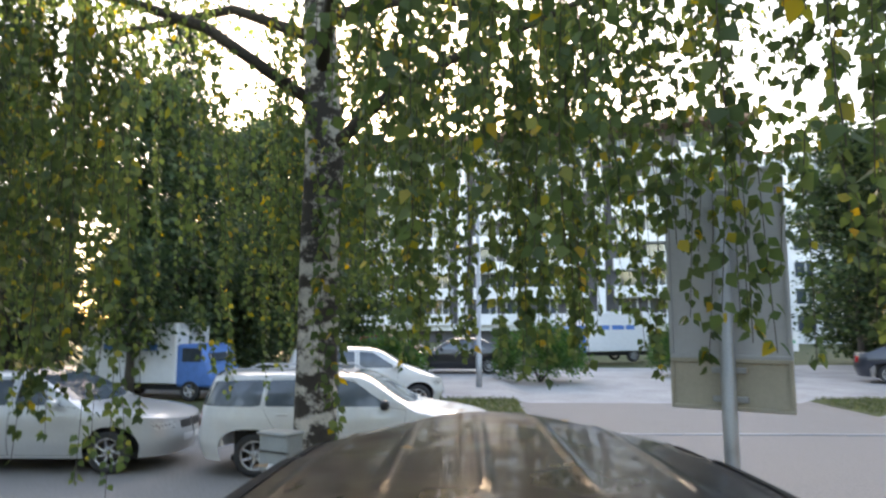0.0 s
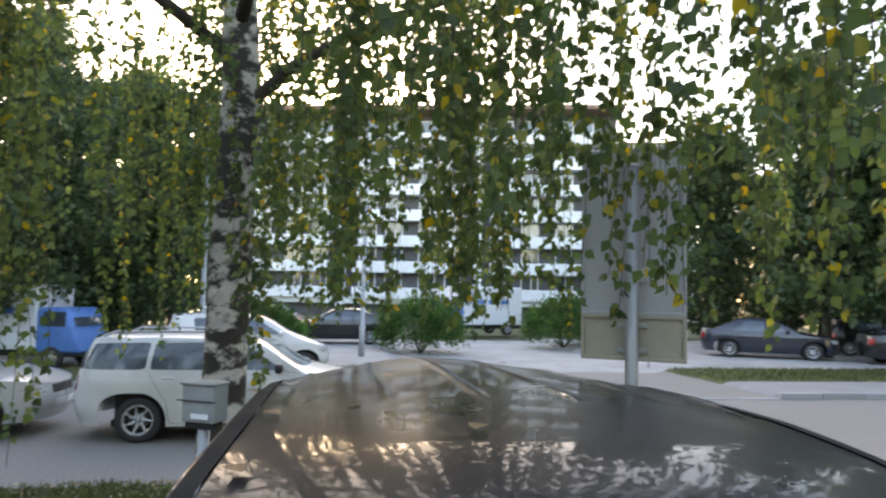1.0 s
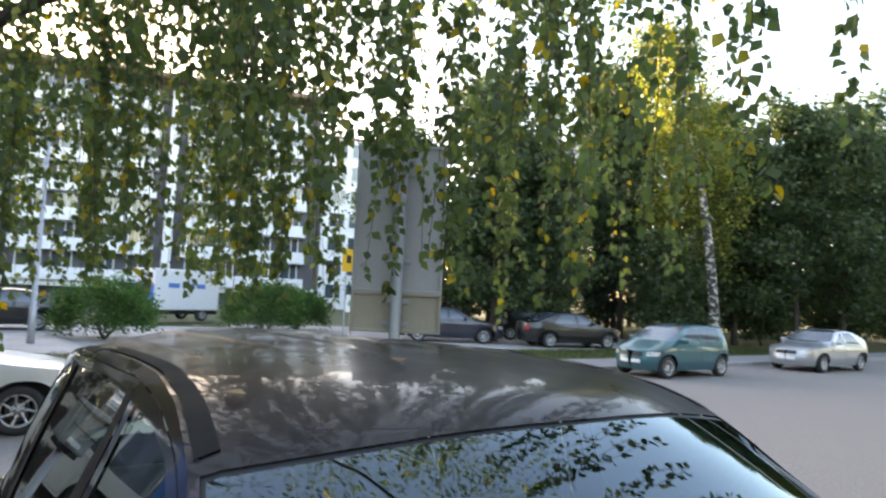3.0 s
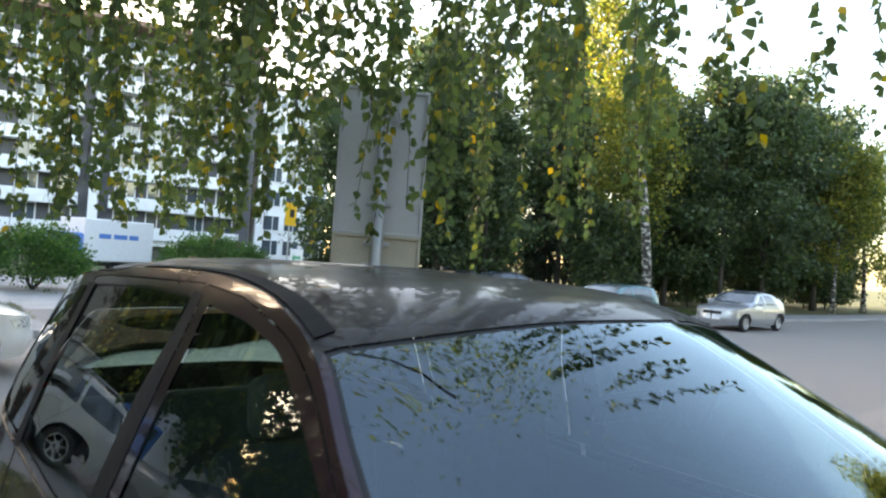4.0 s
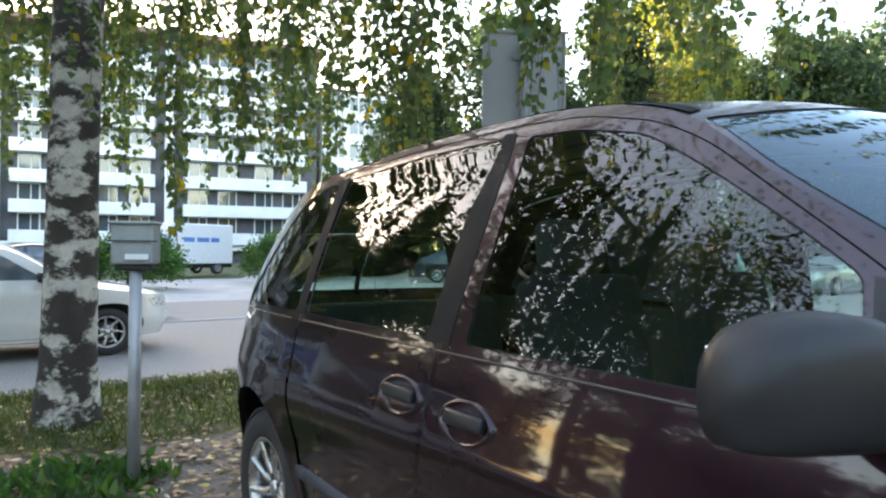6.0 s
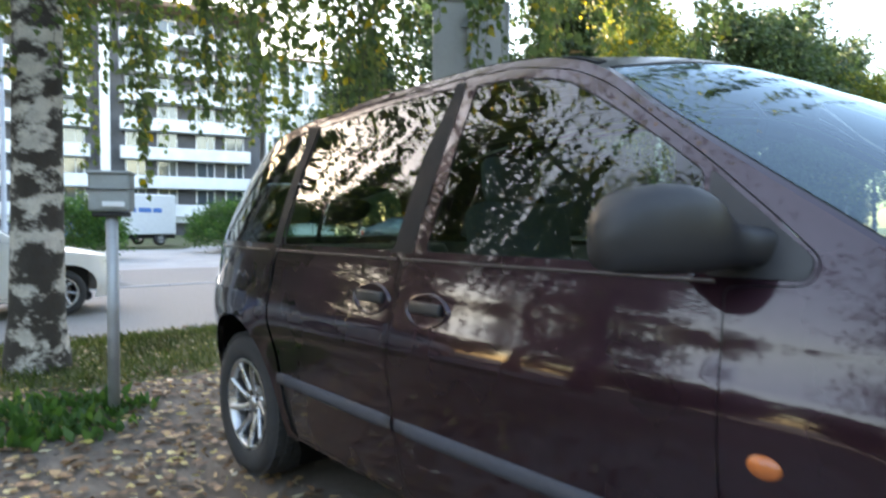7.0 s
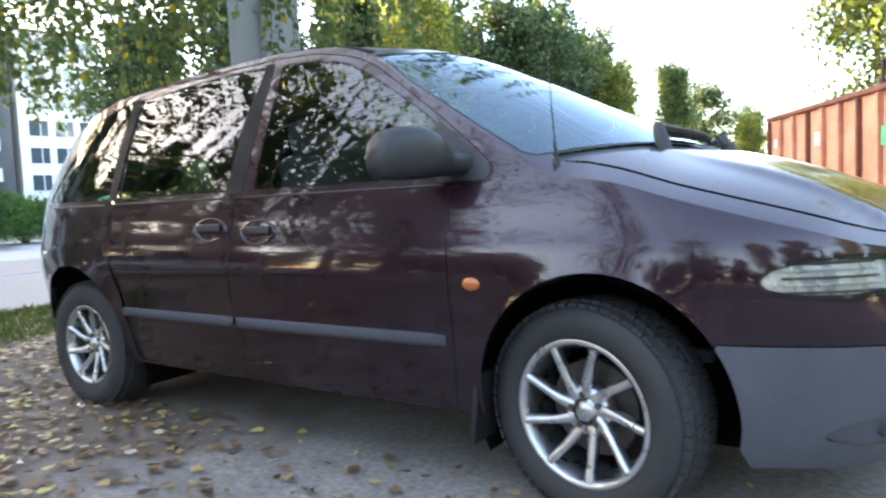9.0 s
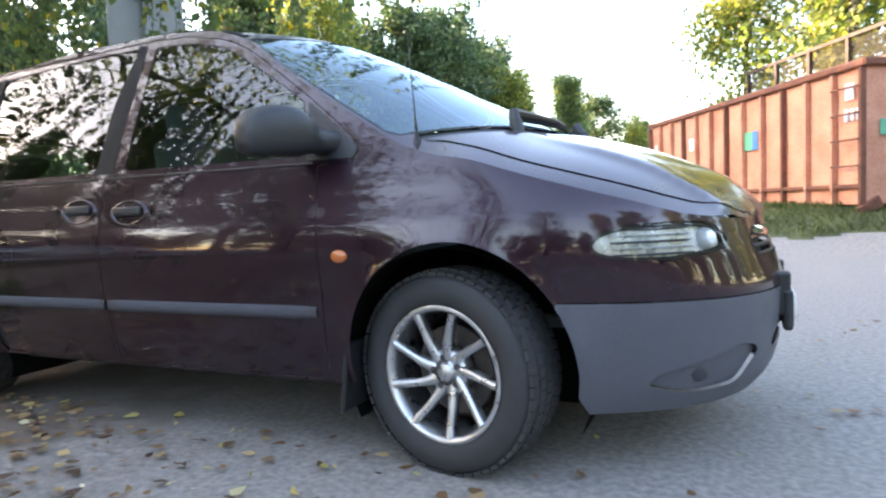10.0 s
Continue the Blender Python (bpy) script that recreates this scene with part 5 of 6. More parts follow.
# far woods that close the view all round
k_ = 0
for a in range(0, 360, 6):
    for rad in (50, 60):
        k_ += 1
        x, y = -8 + rad * math.cos(radians(a + 3 * (rad == 60))), 4 + rad * math.sin(radians(a + 3 * (rad == 60)))
        if x < -46 and -20 < y < 40 or 74 < a < 106:
            continue
        # the unseen near-side arc is added for reflections, kept lower for more sky
        put((green_a, green_b, con_a)[(k_ * 7 + a) % 3], x, y, (0.75 + 0.07 * ((k_ * 5) % 7)) * (0.65 if 195 < a < 320 else 1), a * 7)
for x, y, s, a in ((-40, -8, 0.7, 120), (-34, -12, 0.8, 30), (-30, -9, 0.75, 200), (-38, -16, 0.9, 80)):
    put(green_b, x, y, s, a)
for x, y, s, a in ((16, -10, 0.8, 30), (17, 3, 0.75, 200), (15, 13, 0.8, 300), (-16, -22, 0.9, 10)):
    put(green_b, x, y, s, a)
shrub = broadleaf("shrub", "dense dark undergrowth shrub at the edge of the wood", 4.2, 3.2, LEAF["green"], M["bark"], 19, 7000, 0.17, 0.02, m=pose(-33.0, 19.0, 0.1), trunk_r=0.05, group="undergrowth", clumps=60)
# rows at y -20 and x 20 stand unseen, added for the van's reflections
for k_, (x, y) in enumerate([(-33 + 1.5 * math.sin(k * 2.1), 23 + 4.2 * k) for k in range(8)] + [(-19.5 - 1.2 * (k % 2), 25.5 + 4.0 * k) for k in range(8)] + [(-26 - 2 * (k % 2), -10 - 4.0 * k) for k in range(4)] + [(-14 + 4.2 * k, -20 - 1.5 * (k % 2)) for k in range(9)] + [(-22 - 3 * k, -7.5 - 1.0 * k) for k in range(4)] + [(20, -14 + 4.2 * k) for k in range(9)] + [(-36, -6), (-40, -11), (-20.5, -17), (-21, 60), (-18, 66), (-16, 74), (-13, 82), (-9, 92), (-4, 104), (2, 90), (-19, 52), (-16.5, 80), (-24, 70), (-12, 104), (5, 75), (-26, 62)]):
    put(shrub, x, y, 0.8 + 0.06 * ((k_ * 5) % 9), k_ * 67)
# the trees on the near side and behind the van's nose, seen in its paint and glass
airy = broadleaf("broadleaf_tree", "thin leafy tree with dark branches behind the footpath", 10.0, 4.2, LEAF["green"], M["bark"], 23, 10000, 0.10, 0.2, m=pose(-7.6, -10.2, 0.0), clumps=70, trunk_r=0.25)
put(airy, 3.5, -14.0, 0.95, 140)
put(airy, -13.0, -14.0, 1.1, 40)
put(airy, -2.0, -13.0, 0.9, 250)
# unseen shrubs, added to block low sun and darken the side reflections
for x, y, s, a in ((-9.2, -15.5, 0.8, 170), (-10, -19, 1.0, 250)):
    put(shrub, x, y, s, a)
for x, y, s, a in ((-17.5, -9.0, 0.75, 200), (-21, -5.5, 0.7, 100)):
    put(green_a, x, y, s, a)
for x, y, s, a in ((11.5, 7.0, 0.62, 0), (13.0, -2.5, 0.7, 150), (10.5, -12, 0.8, 240)):
    put(yel_a, x, y, s, a)
for x, y, s, a in ((-19.0, -13.5, 1.0, 20), (-23.5, -10.5, 1.05, 120), (-24, -17, 1.05, 200)):
    put(con_a, x, y, s, a)

# ---- the weeping birch over the van ----
BX, BY = -5.62, -1.36
birch = thing("weeping_birch", "weeping birch with scarred white bark and hanging green leaves", "tree")
rng = np.random.default_rng(5)
bm = bmesh.new()
tk = [(BX - 0.05, BY, -0.1), (BX - 0.03, BY, 0.12), (BX, BY, 0.5), (BX + 0.01, BY + 0.01, 1.2), (BX + 0.0, BY + 0.02, 2.0), (BX + 0.02, BY + 0.03, 2.8), (BX + 0.03, BY + 0.06, 3.6), (BX + 0.0, BY + 0.0, 4.6), (BX - 0.1, BY - 0.1, 6.0), (BX, BY, 8.0), (BX, BY, 10.0)]
tube(bm, tk, [0.30, 0.235, 0.19, 0.175, 0.168, 0.165, 0.165, 0.14, 0.11, 0.07, 0.02], 20)
part("trunk", bm, M["birch"], birch, smooth=True)
limbs = [
    [(BX + 0.03, BY + 0.05, 3.55), (BX + 0.25, BY + 0.55, 3.95), (BX + 0.5, BY + 1.15, 4.2), (BX + 0.9, BY + 2.2, 4.5), (BX + 1.4, BY + 3.4, 4.5)],
    [(BX, BY, 4.2), (BX + 0.8, BY + 0.3, 4.9), (BX + 1.9, BY + 0.7, 5.2), (BX + 3.2, BY + 1.2, 5.0), (BX + 4.3, BY + 1.5, 4.5)],
    [(BX, BY, 4.0), (BX + 0.3, BY - 0.9, 4.6), (BX + 0.6, BY - 2.0, 4.9), (BX + 0.9, BY - 3.3, 4.7)],
    [(BX, BY, 4.8), (BX - 0.8, BY + 0.8, 5.4), (BX - 1.5, BY + 2.0, 5.5), (BX - 1.8, BY + 3.4, 5.0)],
    [(BX, BY, 4.6), (BX - 0.6, BY - 1.0, 5.2), (BX - 1.0, BY - 2.2, 5.2), (BX - 1.0, BY - 3.4, 4.8)],
    [(BX, BY, 5.0), (BX + 1.0, BY - 0.6, 5.8), (BX + 2.2, BY - 1.2, 5.9), (BX + 3.2, BY - 1.9, 5.4)],
    [(BX, BY, 5.3), (BX + 1.0, BY + 1.4, 6.0), (BX + 2.0, BY + 2.8, 6.0), (BX + 2.8, BY + 4.0, 5.3)],
]
for L in limbs:
    bm = bmesh.new()
    tube(bm, L, [0.062 - 0.011 * k for k in range(len(L))], 8)
    part("limb", bm, M["bark"], birch, smooth=True)


def strands(name, clusters, seed, parent):
    """Hanging twigs with alternate leaves, cluster by cluster: (x, y, z top, z bottom, radius, count)."""
    rng = np.random.default_rng(seed)
    C, D, S, TV, TF = [], [], [], [], []
    base = 0
    for x, y, zt, zb_, rad, cnt in clusters:
        for _ in range(cnt):
            px, py = x + rng.normal() * rad, y + rng.normal() * rad
            top, bot = zt + rng.normal() * 0.2, zb_ + abs(rng.normal()) * 0.45 * (zt - zb_) * 0.5
            if bot > top - 0.3:
                continue
            n = max(4, int((top - bot) / 0.16))
            w = rng.random(2) * 6.28
            ks = np.linspace(0, 1, n)
            drift = rng.normal(size=2) * 0.10
            P = np.stack([px + drift[0] * ks + 0.03 * np.sin(5 * ks + w[0]), py + drift[1] * ks + 0.03 * np.sin(4 * ks + w[1]), top + (bot - top) * ks], 1)
            r = 0.0022
            for i, (ox, oy) in enumerate(((0, r), (r * 0.87, -r / 2), (-r * 0.87, -r / 2))):
                TV.append(P + np.array((ox, oy, 0)))
            for i in range(3):
                a0, b0 = base + i * n, base + ((i + 1) % 3) * n
                k = np.arange(n - 1)
                TF.append(np.stack([a0 + k, b0 + k, b0 + k + 1, a0 + k + 1], 1))
            base += 3 * n
            m = int((top - bot) / 0.030)
            u = np.sort(rng.random(m)) * 0.97 + 0.03
            pos = np.stack([np.interp(u, ks, P[:, j]) for j in range(3)], 1)
            ang = rng.random(m) * 6.28
            out = np.stack([np.cos(ang), np.sin(ang), -0.9 - 0.8 * rng.random(m)], 1)
            C.append(pos + out * 0.012)
            D.append(out)
            S.append(0.040 + 0.038 * rng.random(m))
    tagged(quick_mesh("twig_curtain", np.concatenate(TV), np.concatenate(TF), M["twig"], parent, "thin dark hanging twigs"), kind="stuff")
    leaf_cloud(name, np.concatenate(C), np.concatenate(S), np.concatenate(D), LEAF["birch"], parent, seed, 0.82)


cl = []
# curtain behind and beside the van's tail
for _ in range(50):
    x = rng.uniform(-7.8, -4.2)
    y = rng.uniform(-6.4, 2.6)
    if y > -1.0 and rng.random() < 0.5:
        continue
    cl.append((x, y, 4.6 + rng.random() * 0.9, (1.35 if y < -1.9 else 1.75) + rng.random() * 0.9, 0.20, int(rng.integers(4, 9))))
for _ in range(9):
    cl.append((rng.uniform(-7.0, -5.0), rng.uniform(-1.0, 0.9), 4.6 + rng.random() * 0.6, 1.65 + rng.random() * 0.5, 0.14, 6))
# thinner fringe above the roof
for _ in range(13):
    x = rng.uniform(-4.2, -1.9)
    y = rng.uniform(-1.3, 2.8)
    cl.append((x, y, 4.4 + rng.random() * 0.6, 2.45 + rng.random() * 0.8, 0.17, int(rng.integers(4, 8))))
# low boughs to the right rear of the van
for _ in range(20):
    x = rng.uniform(-5.6, -2.9)
    y = rng.uniform(-5.5, -2.0)
    cl.append((x, y, 4.2 + rng.random() * 0.6, 1.9 + rng.random() * 1.0, 0.18, int(rng.integers(4, 8))))
# fringe past the van's far side and above its nose
for x, y, b in ((-2.75, 1.0, 1.95), (-3.1, 1.35, 1.85), (-2.5, 1.5, 2.0), (-3.45, 1.1, 1.9), (-3.3, 1.9, 1.8), (-2.9, 2.2, 1.9), (-3.8, 2.3, 1.8), (-2.2, 1.15, 2.25), (-3.0, 0.75, 2.0), (-2.6, 2.9, 2.0), (-3.6, 3.1, 1.9), (-2.4, 0.35, 2.35), (-3.2, 0.0, 2.2), (-3.7, -0.4, 2.1), (-3.4, 0.5, 2.1)):
    cl.append((x, y, 4.0 + 0.5 * rng.random(), b, 0.10, 5))
for x, y, b in ((-1.5, 1.1, 2.32), (-1.3, 1.35, 2.36), (-1.85, 1.5, 2.3), (-1.6, 1.8, 2.3), (-1.1, 1.9, 2.5), (-1.9, 0.75, 2.5)):
    cl.append((x, y, 4.0 + 0.4 * rng.random(), b, 0.08, 3))
cl += [(-3.72, 0.14, 4.0, 1.82, 0.12, 9), (-3.98, 0.5, 4.1, 1.85, 0.13, 9), (-3.85, -0.25, 4.0, 1.95, 0.10, 6), (-4.2, 0.95, 4.2, 1.8, 0.15, 9), (-4.3, 0.2, 4.2, 1.8, 0.15, 8), (-4.6, -0.4, 4.2, 1.9, 0.15, 7)]
cl += [(-3.9, -2.55, 3.2, 1.15, 0.07, 5), (-4.1, -2.25, 3.3, 0.95, 0.06, 5), (-4.3, -0.95, 3.2, 1.35, 0.05, 4)]
strands("crown", cl, 21, birch)
# upper crown
cu, du, su = [], [], []
for _ in range(170):
    c0 = np.array((rng.uniform(-8.0, -1.6), rng.uniform(-4.5, 3.6), rng.uniform(4.9, 8.5)))
    n = 120
    cu.append(c0 + rng.normal(size=(n, 3)) * np.array((0.35, 0.35, 0.5)))
    du.append(rng.normal(size=(n, 3)) + np.array((0, 0, -1.0)))
    su.append(0.045 + 0.035 * rng.random(n))
leaf_cloud("upper_crown", np.concatenate(cu), np.concatenate(su), np.concatenate(du), LEAF["birch"], birch, 22)

# ---- sign seen from behind, post with a grey box, lamp posts ----
road_sign = thing("road_sign", "back of a tall grey sign with a beige plate below", "road sign", pose(-3.66, 1.27, 0))
SG = pose(0, 0, 0, 0, 0, -32)
bm = bmesh.new()
tube(bm, [(0.055, 0, -0.1), (0.055, 0, 2.85)], 0.038, 16)
ob = part("post", bm, M["zinc"], road_sign, "grey round steel post", True)
ob.matrix_basis = SG
bm = bmesh.new()
lathe(bm, [(0, 0.0), (0.041, 0.0), (0.043, -0.03), (0.043, 0.0)], sides=16)
bmesh.ops.rotate(bm, cent=(0, 0, 0), matrix=Matrix.Rotation(math.pi / 2, 3, "X"), verts=bm.verts)
bmesh.ops.translate(bm, vec=(0.055, 0, 2.86), verts=bm.verts)
part("post_cap", bm, M["plate_white"], road_sign).matrix_basis = SG


def plate_panel(z0, z1, w, material, name, label):
    bm = bmesh.new()
    box(bm, (0, 0, (z0 + z1) / 2), (0.004, w, z1 - z0), 0.0)
    panel = part(name, bm, material, road_sign, label)
    panel.matrix_basis = SG
    for yy, zz, sy, sz in ((-w / 2, (z0 + z1) / 2, 0.02, z1 - z0 - 0.021), (w / 2, (z0 + z1) / 2, 0.02, z1 - z0 - 0.021), (0, z0, w + 0.02, 0.02), (0, z1, w + 0.02, 0.02)):
        bm = bmesh.new()
        box(bm, (0.008, yy, zz), (0.022, sy, sz), 0.003)
        part("edge_rail", bm, material, panel)
    for k in (0.2, 0.8):
        bm = bmesh.new()
        box(bm, (0.016, 0, z0 + (z1 - z0) * k), (0.02, w * 0.3, 0.03), 0.004)
        part("bracket", bm, M["zinc"], panel)


plate_panel(1.965, 2.94, 0.58, M["signback"], "sign_panel", "plain grey back of the panel")
plate_panel(1.70, 1.945, 0.58, M["signbeige"], "sub_plate", "beige back of the lower plate")

mb = thing("meter_box", "grey metal socket box on a steel post", "electrical box", pose(-4.08, -1.20, ground_z(-4.08, -1.2)))
mb_r = pose(0, 0, 0, 0, 0, -28)
bm = bmesh.new()
tube(bm, [(0, 0, -0.1), (0, 0, 1.25)], 0.034, 14)
part("post", bm, M["zinc"], mb, smooth=True).matrix_basis = mb_r
bm = bmesh.new()
box(bm, (0.0, 0, 1.315), (0.14, 0.225, 0.225), 0.014, seg=2)
part("housing", bm, M["boxpaint"], mb).matrix_basis = mb_r
bm = bmesh.new()
box(bm, (0.005, 0, 1.428), (0.165, 0.24, 0.02), 0.008)
part("lid", bm, M["boxpaint"], mb).matrix_basis = mb_r
bm = bmesh.new()
box(bm, (0.0, 0, 1.185), (0.11, 0.19, 0.03), 0.006)
part("base_plate", bm, M["seal"], mb).matrix_basis = mb_r
bm = bmesh.new()
box(bm, (0.084, 0.03, 1.245), (0.004, 0.12, 0.03), 0.0)
part("label_plate", bm, M["plate_white"], mb).matrix_basis = mb_r
bm = bmesh.new()
box(bm, (0.083, 0, 1.33), (0.008, 0.27, 0.006), 0.0)
part("door_seam", bm, M["seal"], mb).matrix_basis = mb_r


def lamp_post(x, y, h):
    t = thing("street_lamp", "pale steel street lamp post on the grass", "street lamp", pose(x, y, ground_z(x, y)), "street lamps")
    bm = bmesh.new()
    tube(bm, [(0, 0, -0.1), (0, 0, 1.0), (0, 0, 1.02), (0, 0, h)], [0.10, 0.10, 0.075, 0.05], 14)
    part("pole", bm, M["zinc"], t, smooth=True)
    bm = bmesh.new()
    tube(bm, [(0, 0, h), (0.4, 0, h + 0.25), (1.0, 0, h + 0.3)], 0.03, 8)
    part("arm", bm, M["zinc"], t)
    bm = bmesh.new()
    box(bm, (1.2, 0, h + 0.29), (0.55, 0.22, 0.12), 0.04, seg=2)
    part("lantern", bm, M["grey"], t)


lamp_post(-21.6, 0.25, 7.5)
lamp_post(-19.5, -4.3, 7.5)

# ---- bushes ----


def bush(x, y, rx, ry, h, seed):
    t = thing("bush", "rounded green bush beside the driveway", "bush", pose(x, y, ground_z(x, y)), "bushes by the drive")
    rng = np.random.default_rng(seed)
    bm = bmesh.new()
    for _ in range(12):
        a = rng.random() * 6.28
        tube(bm, limb_points(rng, (0, 0, -0.05), (math.cos(a) * 0.7, math.sin(a) * 0.7, 1), h * 0.7, 4, 0.15), [0.025, 0.02, 0.015, 0.01, 0.005], 5, False)
    part("stems", bm, M["bark"], t)
    c, d = [], []
    for _ in range(90):
        a, b = rng.random() * 6.28, math.acos(rng.random())
        k = 0.72 + 0.26 * rng.random()
        ctr = np.array((rx * k * math.sin(b) * math.cos(a), ry * k * math.sin(b) * math.sin(a), h * (0.25 + 0.72 * k * math.cos(b))))
        n = 130
        off = rng.normal(size=(n, 3)) * 0.17
        c.append(ctr + off)
        d.append(off * 3 + rng.normal(size=(n, 3)) * 0.6 + np.array((0, 0, 0.3)))
    c = np.concatenate(c)
    c[:, 2] = np.maximum(c[:, 2], 0.05)
    leaf_cloud("foliage", c, 0.07 + 0.06 * rng.random(len(c)), np.concatenate(d), LEAF["bush"], t, seed, 0.6)


bush(-24.6, 2.5, 1.6, 1.7, 2.1, 31)
bush(-27.2, 8.9, 1.6, 1.7, 2.1, 32)
bush(-28.5, 10.8, 1.5, 1.5, 1.9, 33)
bush(-22.5, -3.0, 1.3, 1.4, 1.5, 34)

# ---- apartment building ----
A0, A1 = Vector((-71.5, -14.0, 0)), Vector((-62.2, 26.4, 0))
ua = (A1 - A0).normalized()
na = Vector((ua.y, -ua.x, 0))
LB = (A1 - A0).length
frame_of = lambda u, v: Matrix((u, v, (0, 0, 1))).transposed().to_4x4()
building = thing("apartment_building", "long white apartment block with rows of balconies", "apartment building", Matrix.Translation(A0) @ frame_of(ua, na))
ST, BASE = 2.62, 2.0
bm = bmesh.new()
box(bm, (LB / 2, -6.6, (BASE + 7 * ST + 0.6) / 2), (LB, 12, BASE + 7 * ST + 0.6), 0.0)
part("wall", bm, M["darkwall"], building, "recessed facade with balcony shade put into its dark colour")
bm = bmesh.new()
box(bm, (LB / 2, -5.5, BASE + 7 * ST + 0.75), (LB + 1.0, 14.4, 0.5), 0.05)
part("roof", bm, M["brownband"], building, "flat roof with a brown edge")
bm = bmesh.new()
box(bm, (LB / 2, -0.2, BASE - 0.35), (LB, 1.0, 0.7), 0.04)
part("canopy", bm, M["white"], building, "white canopy over the ground floor")
mod = 13.0
nm = int(LB / mod)


def shared(name, me, parent, at, label=""):
    ob = new(name, me)
    ob.parent = parent
    ob.location = at
    if label:
        ob["label"] = label
    return ob


def mesh_of(name, bm, material):
    me = bpy.data.meshes.new(name)
    bm.to_mesh(me)
    bm.free()
    me.materials.append(material)
    return me


bm = bmesh.new()
box(bm, (0, 0.75, 0.42), (mod - 1.7, 0.12, 1.12), 0.02)
box(bm, (0, 0.1, -0.06), (mod - 1.6, 1.4, 0.16), 0.0)
for e in (-1, 1):
    box(bm, (e * (mod - 1.7) / 2, 0.1, 0.42), (0.12, 1.3, 1.12), 0.02)
balc = mesh_of("balcony", bm, M["conc"])
bm = bmesh.new()
box(bm, (0, 0.0, 0.75), (1.55, 0.08, 1.45), 0.0)
pane_me = mesh_of("window_pane", bm, M["pane"])
bm = bmesh.new()
for xx, zz, sx, sz in ((0, 0.0, 1.75, 0.1), (0, 1.5, 1.75, 0.1), (-0.82, 0.75, 0.1, 1.6), (0.82, 0.75, 0.1, 1.6), (0.15, 0.75, 0.07, 1.5)):
    box(bm, (xx, 0.02, zz), (sx, 0.14, sz), 0.0)
frame_me = mesh_of("window_frame", bm, M["white"])
bm = bmesh.new()
box(bm, (0, 0.25, (7 * ST + BASE) / 2), (0.8, 1.0, 7 * ST + BASE + 0.4), 0.02)
pier_me = mesh_of("pier", bm, M["white"])
for j in range(nm):
    xc = (j + 0.5) * LB / nm
    shared("pier", pier_me, building, (xc - LB / nm / 2, 0, 0), "white rendered wall pier")
    for k in range(7):
        z = BASE + k * ST
        shared("balcony", balc, building, (xc, 0, z))
        for e in (-4.4, -1.7, 1.7, 4.4):
            w_ = new("window")
            w_.parent = building
            w_.location = (xc + e, -0.55, z + 0.95)
            shared("pane", pane_me, w_, (0, 0, 0))
            shared("window_frame", frame_me, w_, (0, 0, 0))
# lower end block with plain window strips
end = thing("apartment_building", "lower white end block with strip windows", "apartment building", Matrix.Translation(A1 + ua * 0.6) @ frame_of(ua, na))
bm = bmesh.new()
box(bm, (3.6, -5.6, 8.9), (7.2, 10, 17.8), 0.03)
part("wall", bm, M["white"], end)
bm = bmesh.new()
box(bm, (3.6, -5.6, 17.95), (7.4, 10.2, 0.3), 0.03)
part("roof", bm, M["brownband"], end)
for k in range(7):
    for xx in (1.5, 3.6, 5.7):
        w_ = new("window")
        w_.parent = end
        w_.location = (xx, -0.60, 1.2 + k * 2.45)
        shared("pane", pane_me, w_, (0, 0, 0))
        shared("window_frame", frame_me, w_, (0, 0, 0))

# ---- delivery vans ----


def box_van(name, label, m, stripe):
    t = thing(name, label, "van", m, "vans")
    bm = bmesh.new()
    box(bm, (-0.6, 0, 1.55), (3.6, 2.0, 2.0), 0.06, seg=2)
    part("cargo_box", bm, M["plate_white"], t, "white cargo box")
    bm = bmesh.new()
    vs = box(bm, (1.85, 0, 1.15), (1.4, 1.9, 1.4), 0.12, seg=3)
    for v in vs:
        if v.co.z > 1.3 and v.co.x > 2.0:
            v.co.x -= 0.5 * (v.co.z - 1.3) / 0.55
    part("cab", bm, stripe, t, "blue cab", True)
    bm = bmesh.new()
    box(bm, (2.22, 0, 1.5), (0.06, 1.55, 0.5), 0.02, Matrix.Rotation(-0.6, 4, "Y"))
    for sy in (-1, 1):
        box(bm, (1.75, sy * 0.945, 1.5), (0.7, 0.02, 0.45), 0.005)
    part("cab_window", bm, M["pane"], t)
    for sy in (-1, 1):
        for bx0, bl in ((-1.3, 0.5), (-0.6, 0.7), (0.2, 0.6)):
            bm = bmesh.new()
            box(bm, (bx0, sy * 1.004, 1.75), (bl, 0.008, 0.22), 0.0)
            part("lettering_bar", bm, M["blueplate"], t)
    bm = bmesh.new()
    box(bm, (0, 0, 0.45), (4.9, 1.7, 0.2), 0.02)
    part("chassis", bm, M["seal"], t)
    for x in (1.7, -1.5):
        for sy in (-1, 1):
            wheel(t, (x, sy * 0.86, 0.34), 0.34, 0.2, 0.2, 5, 0, side=sy, fine=False)


box_van("delivery_van", "white delivery van with a blue cab in the drive", pose(-35.0, 6.6, 0.12, 0, 0, -70), M["blueplate"])
box_van("delivery_van", "white box van with a blue cab parked behind the cars", pose(-18.5, -8.6, 0.12, 0, 0, 80) @ Matrix.Scale(0.8, 4), M["blueplate"])

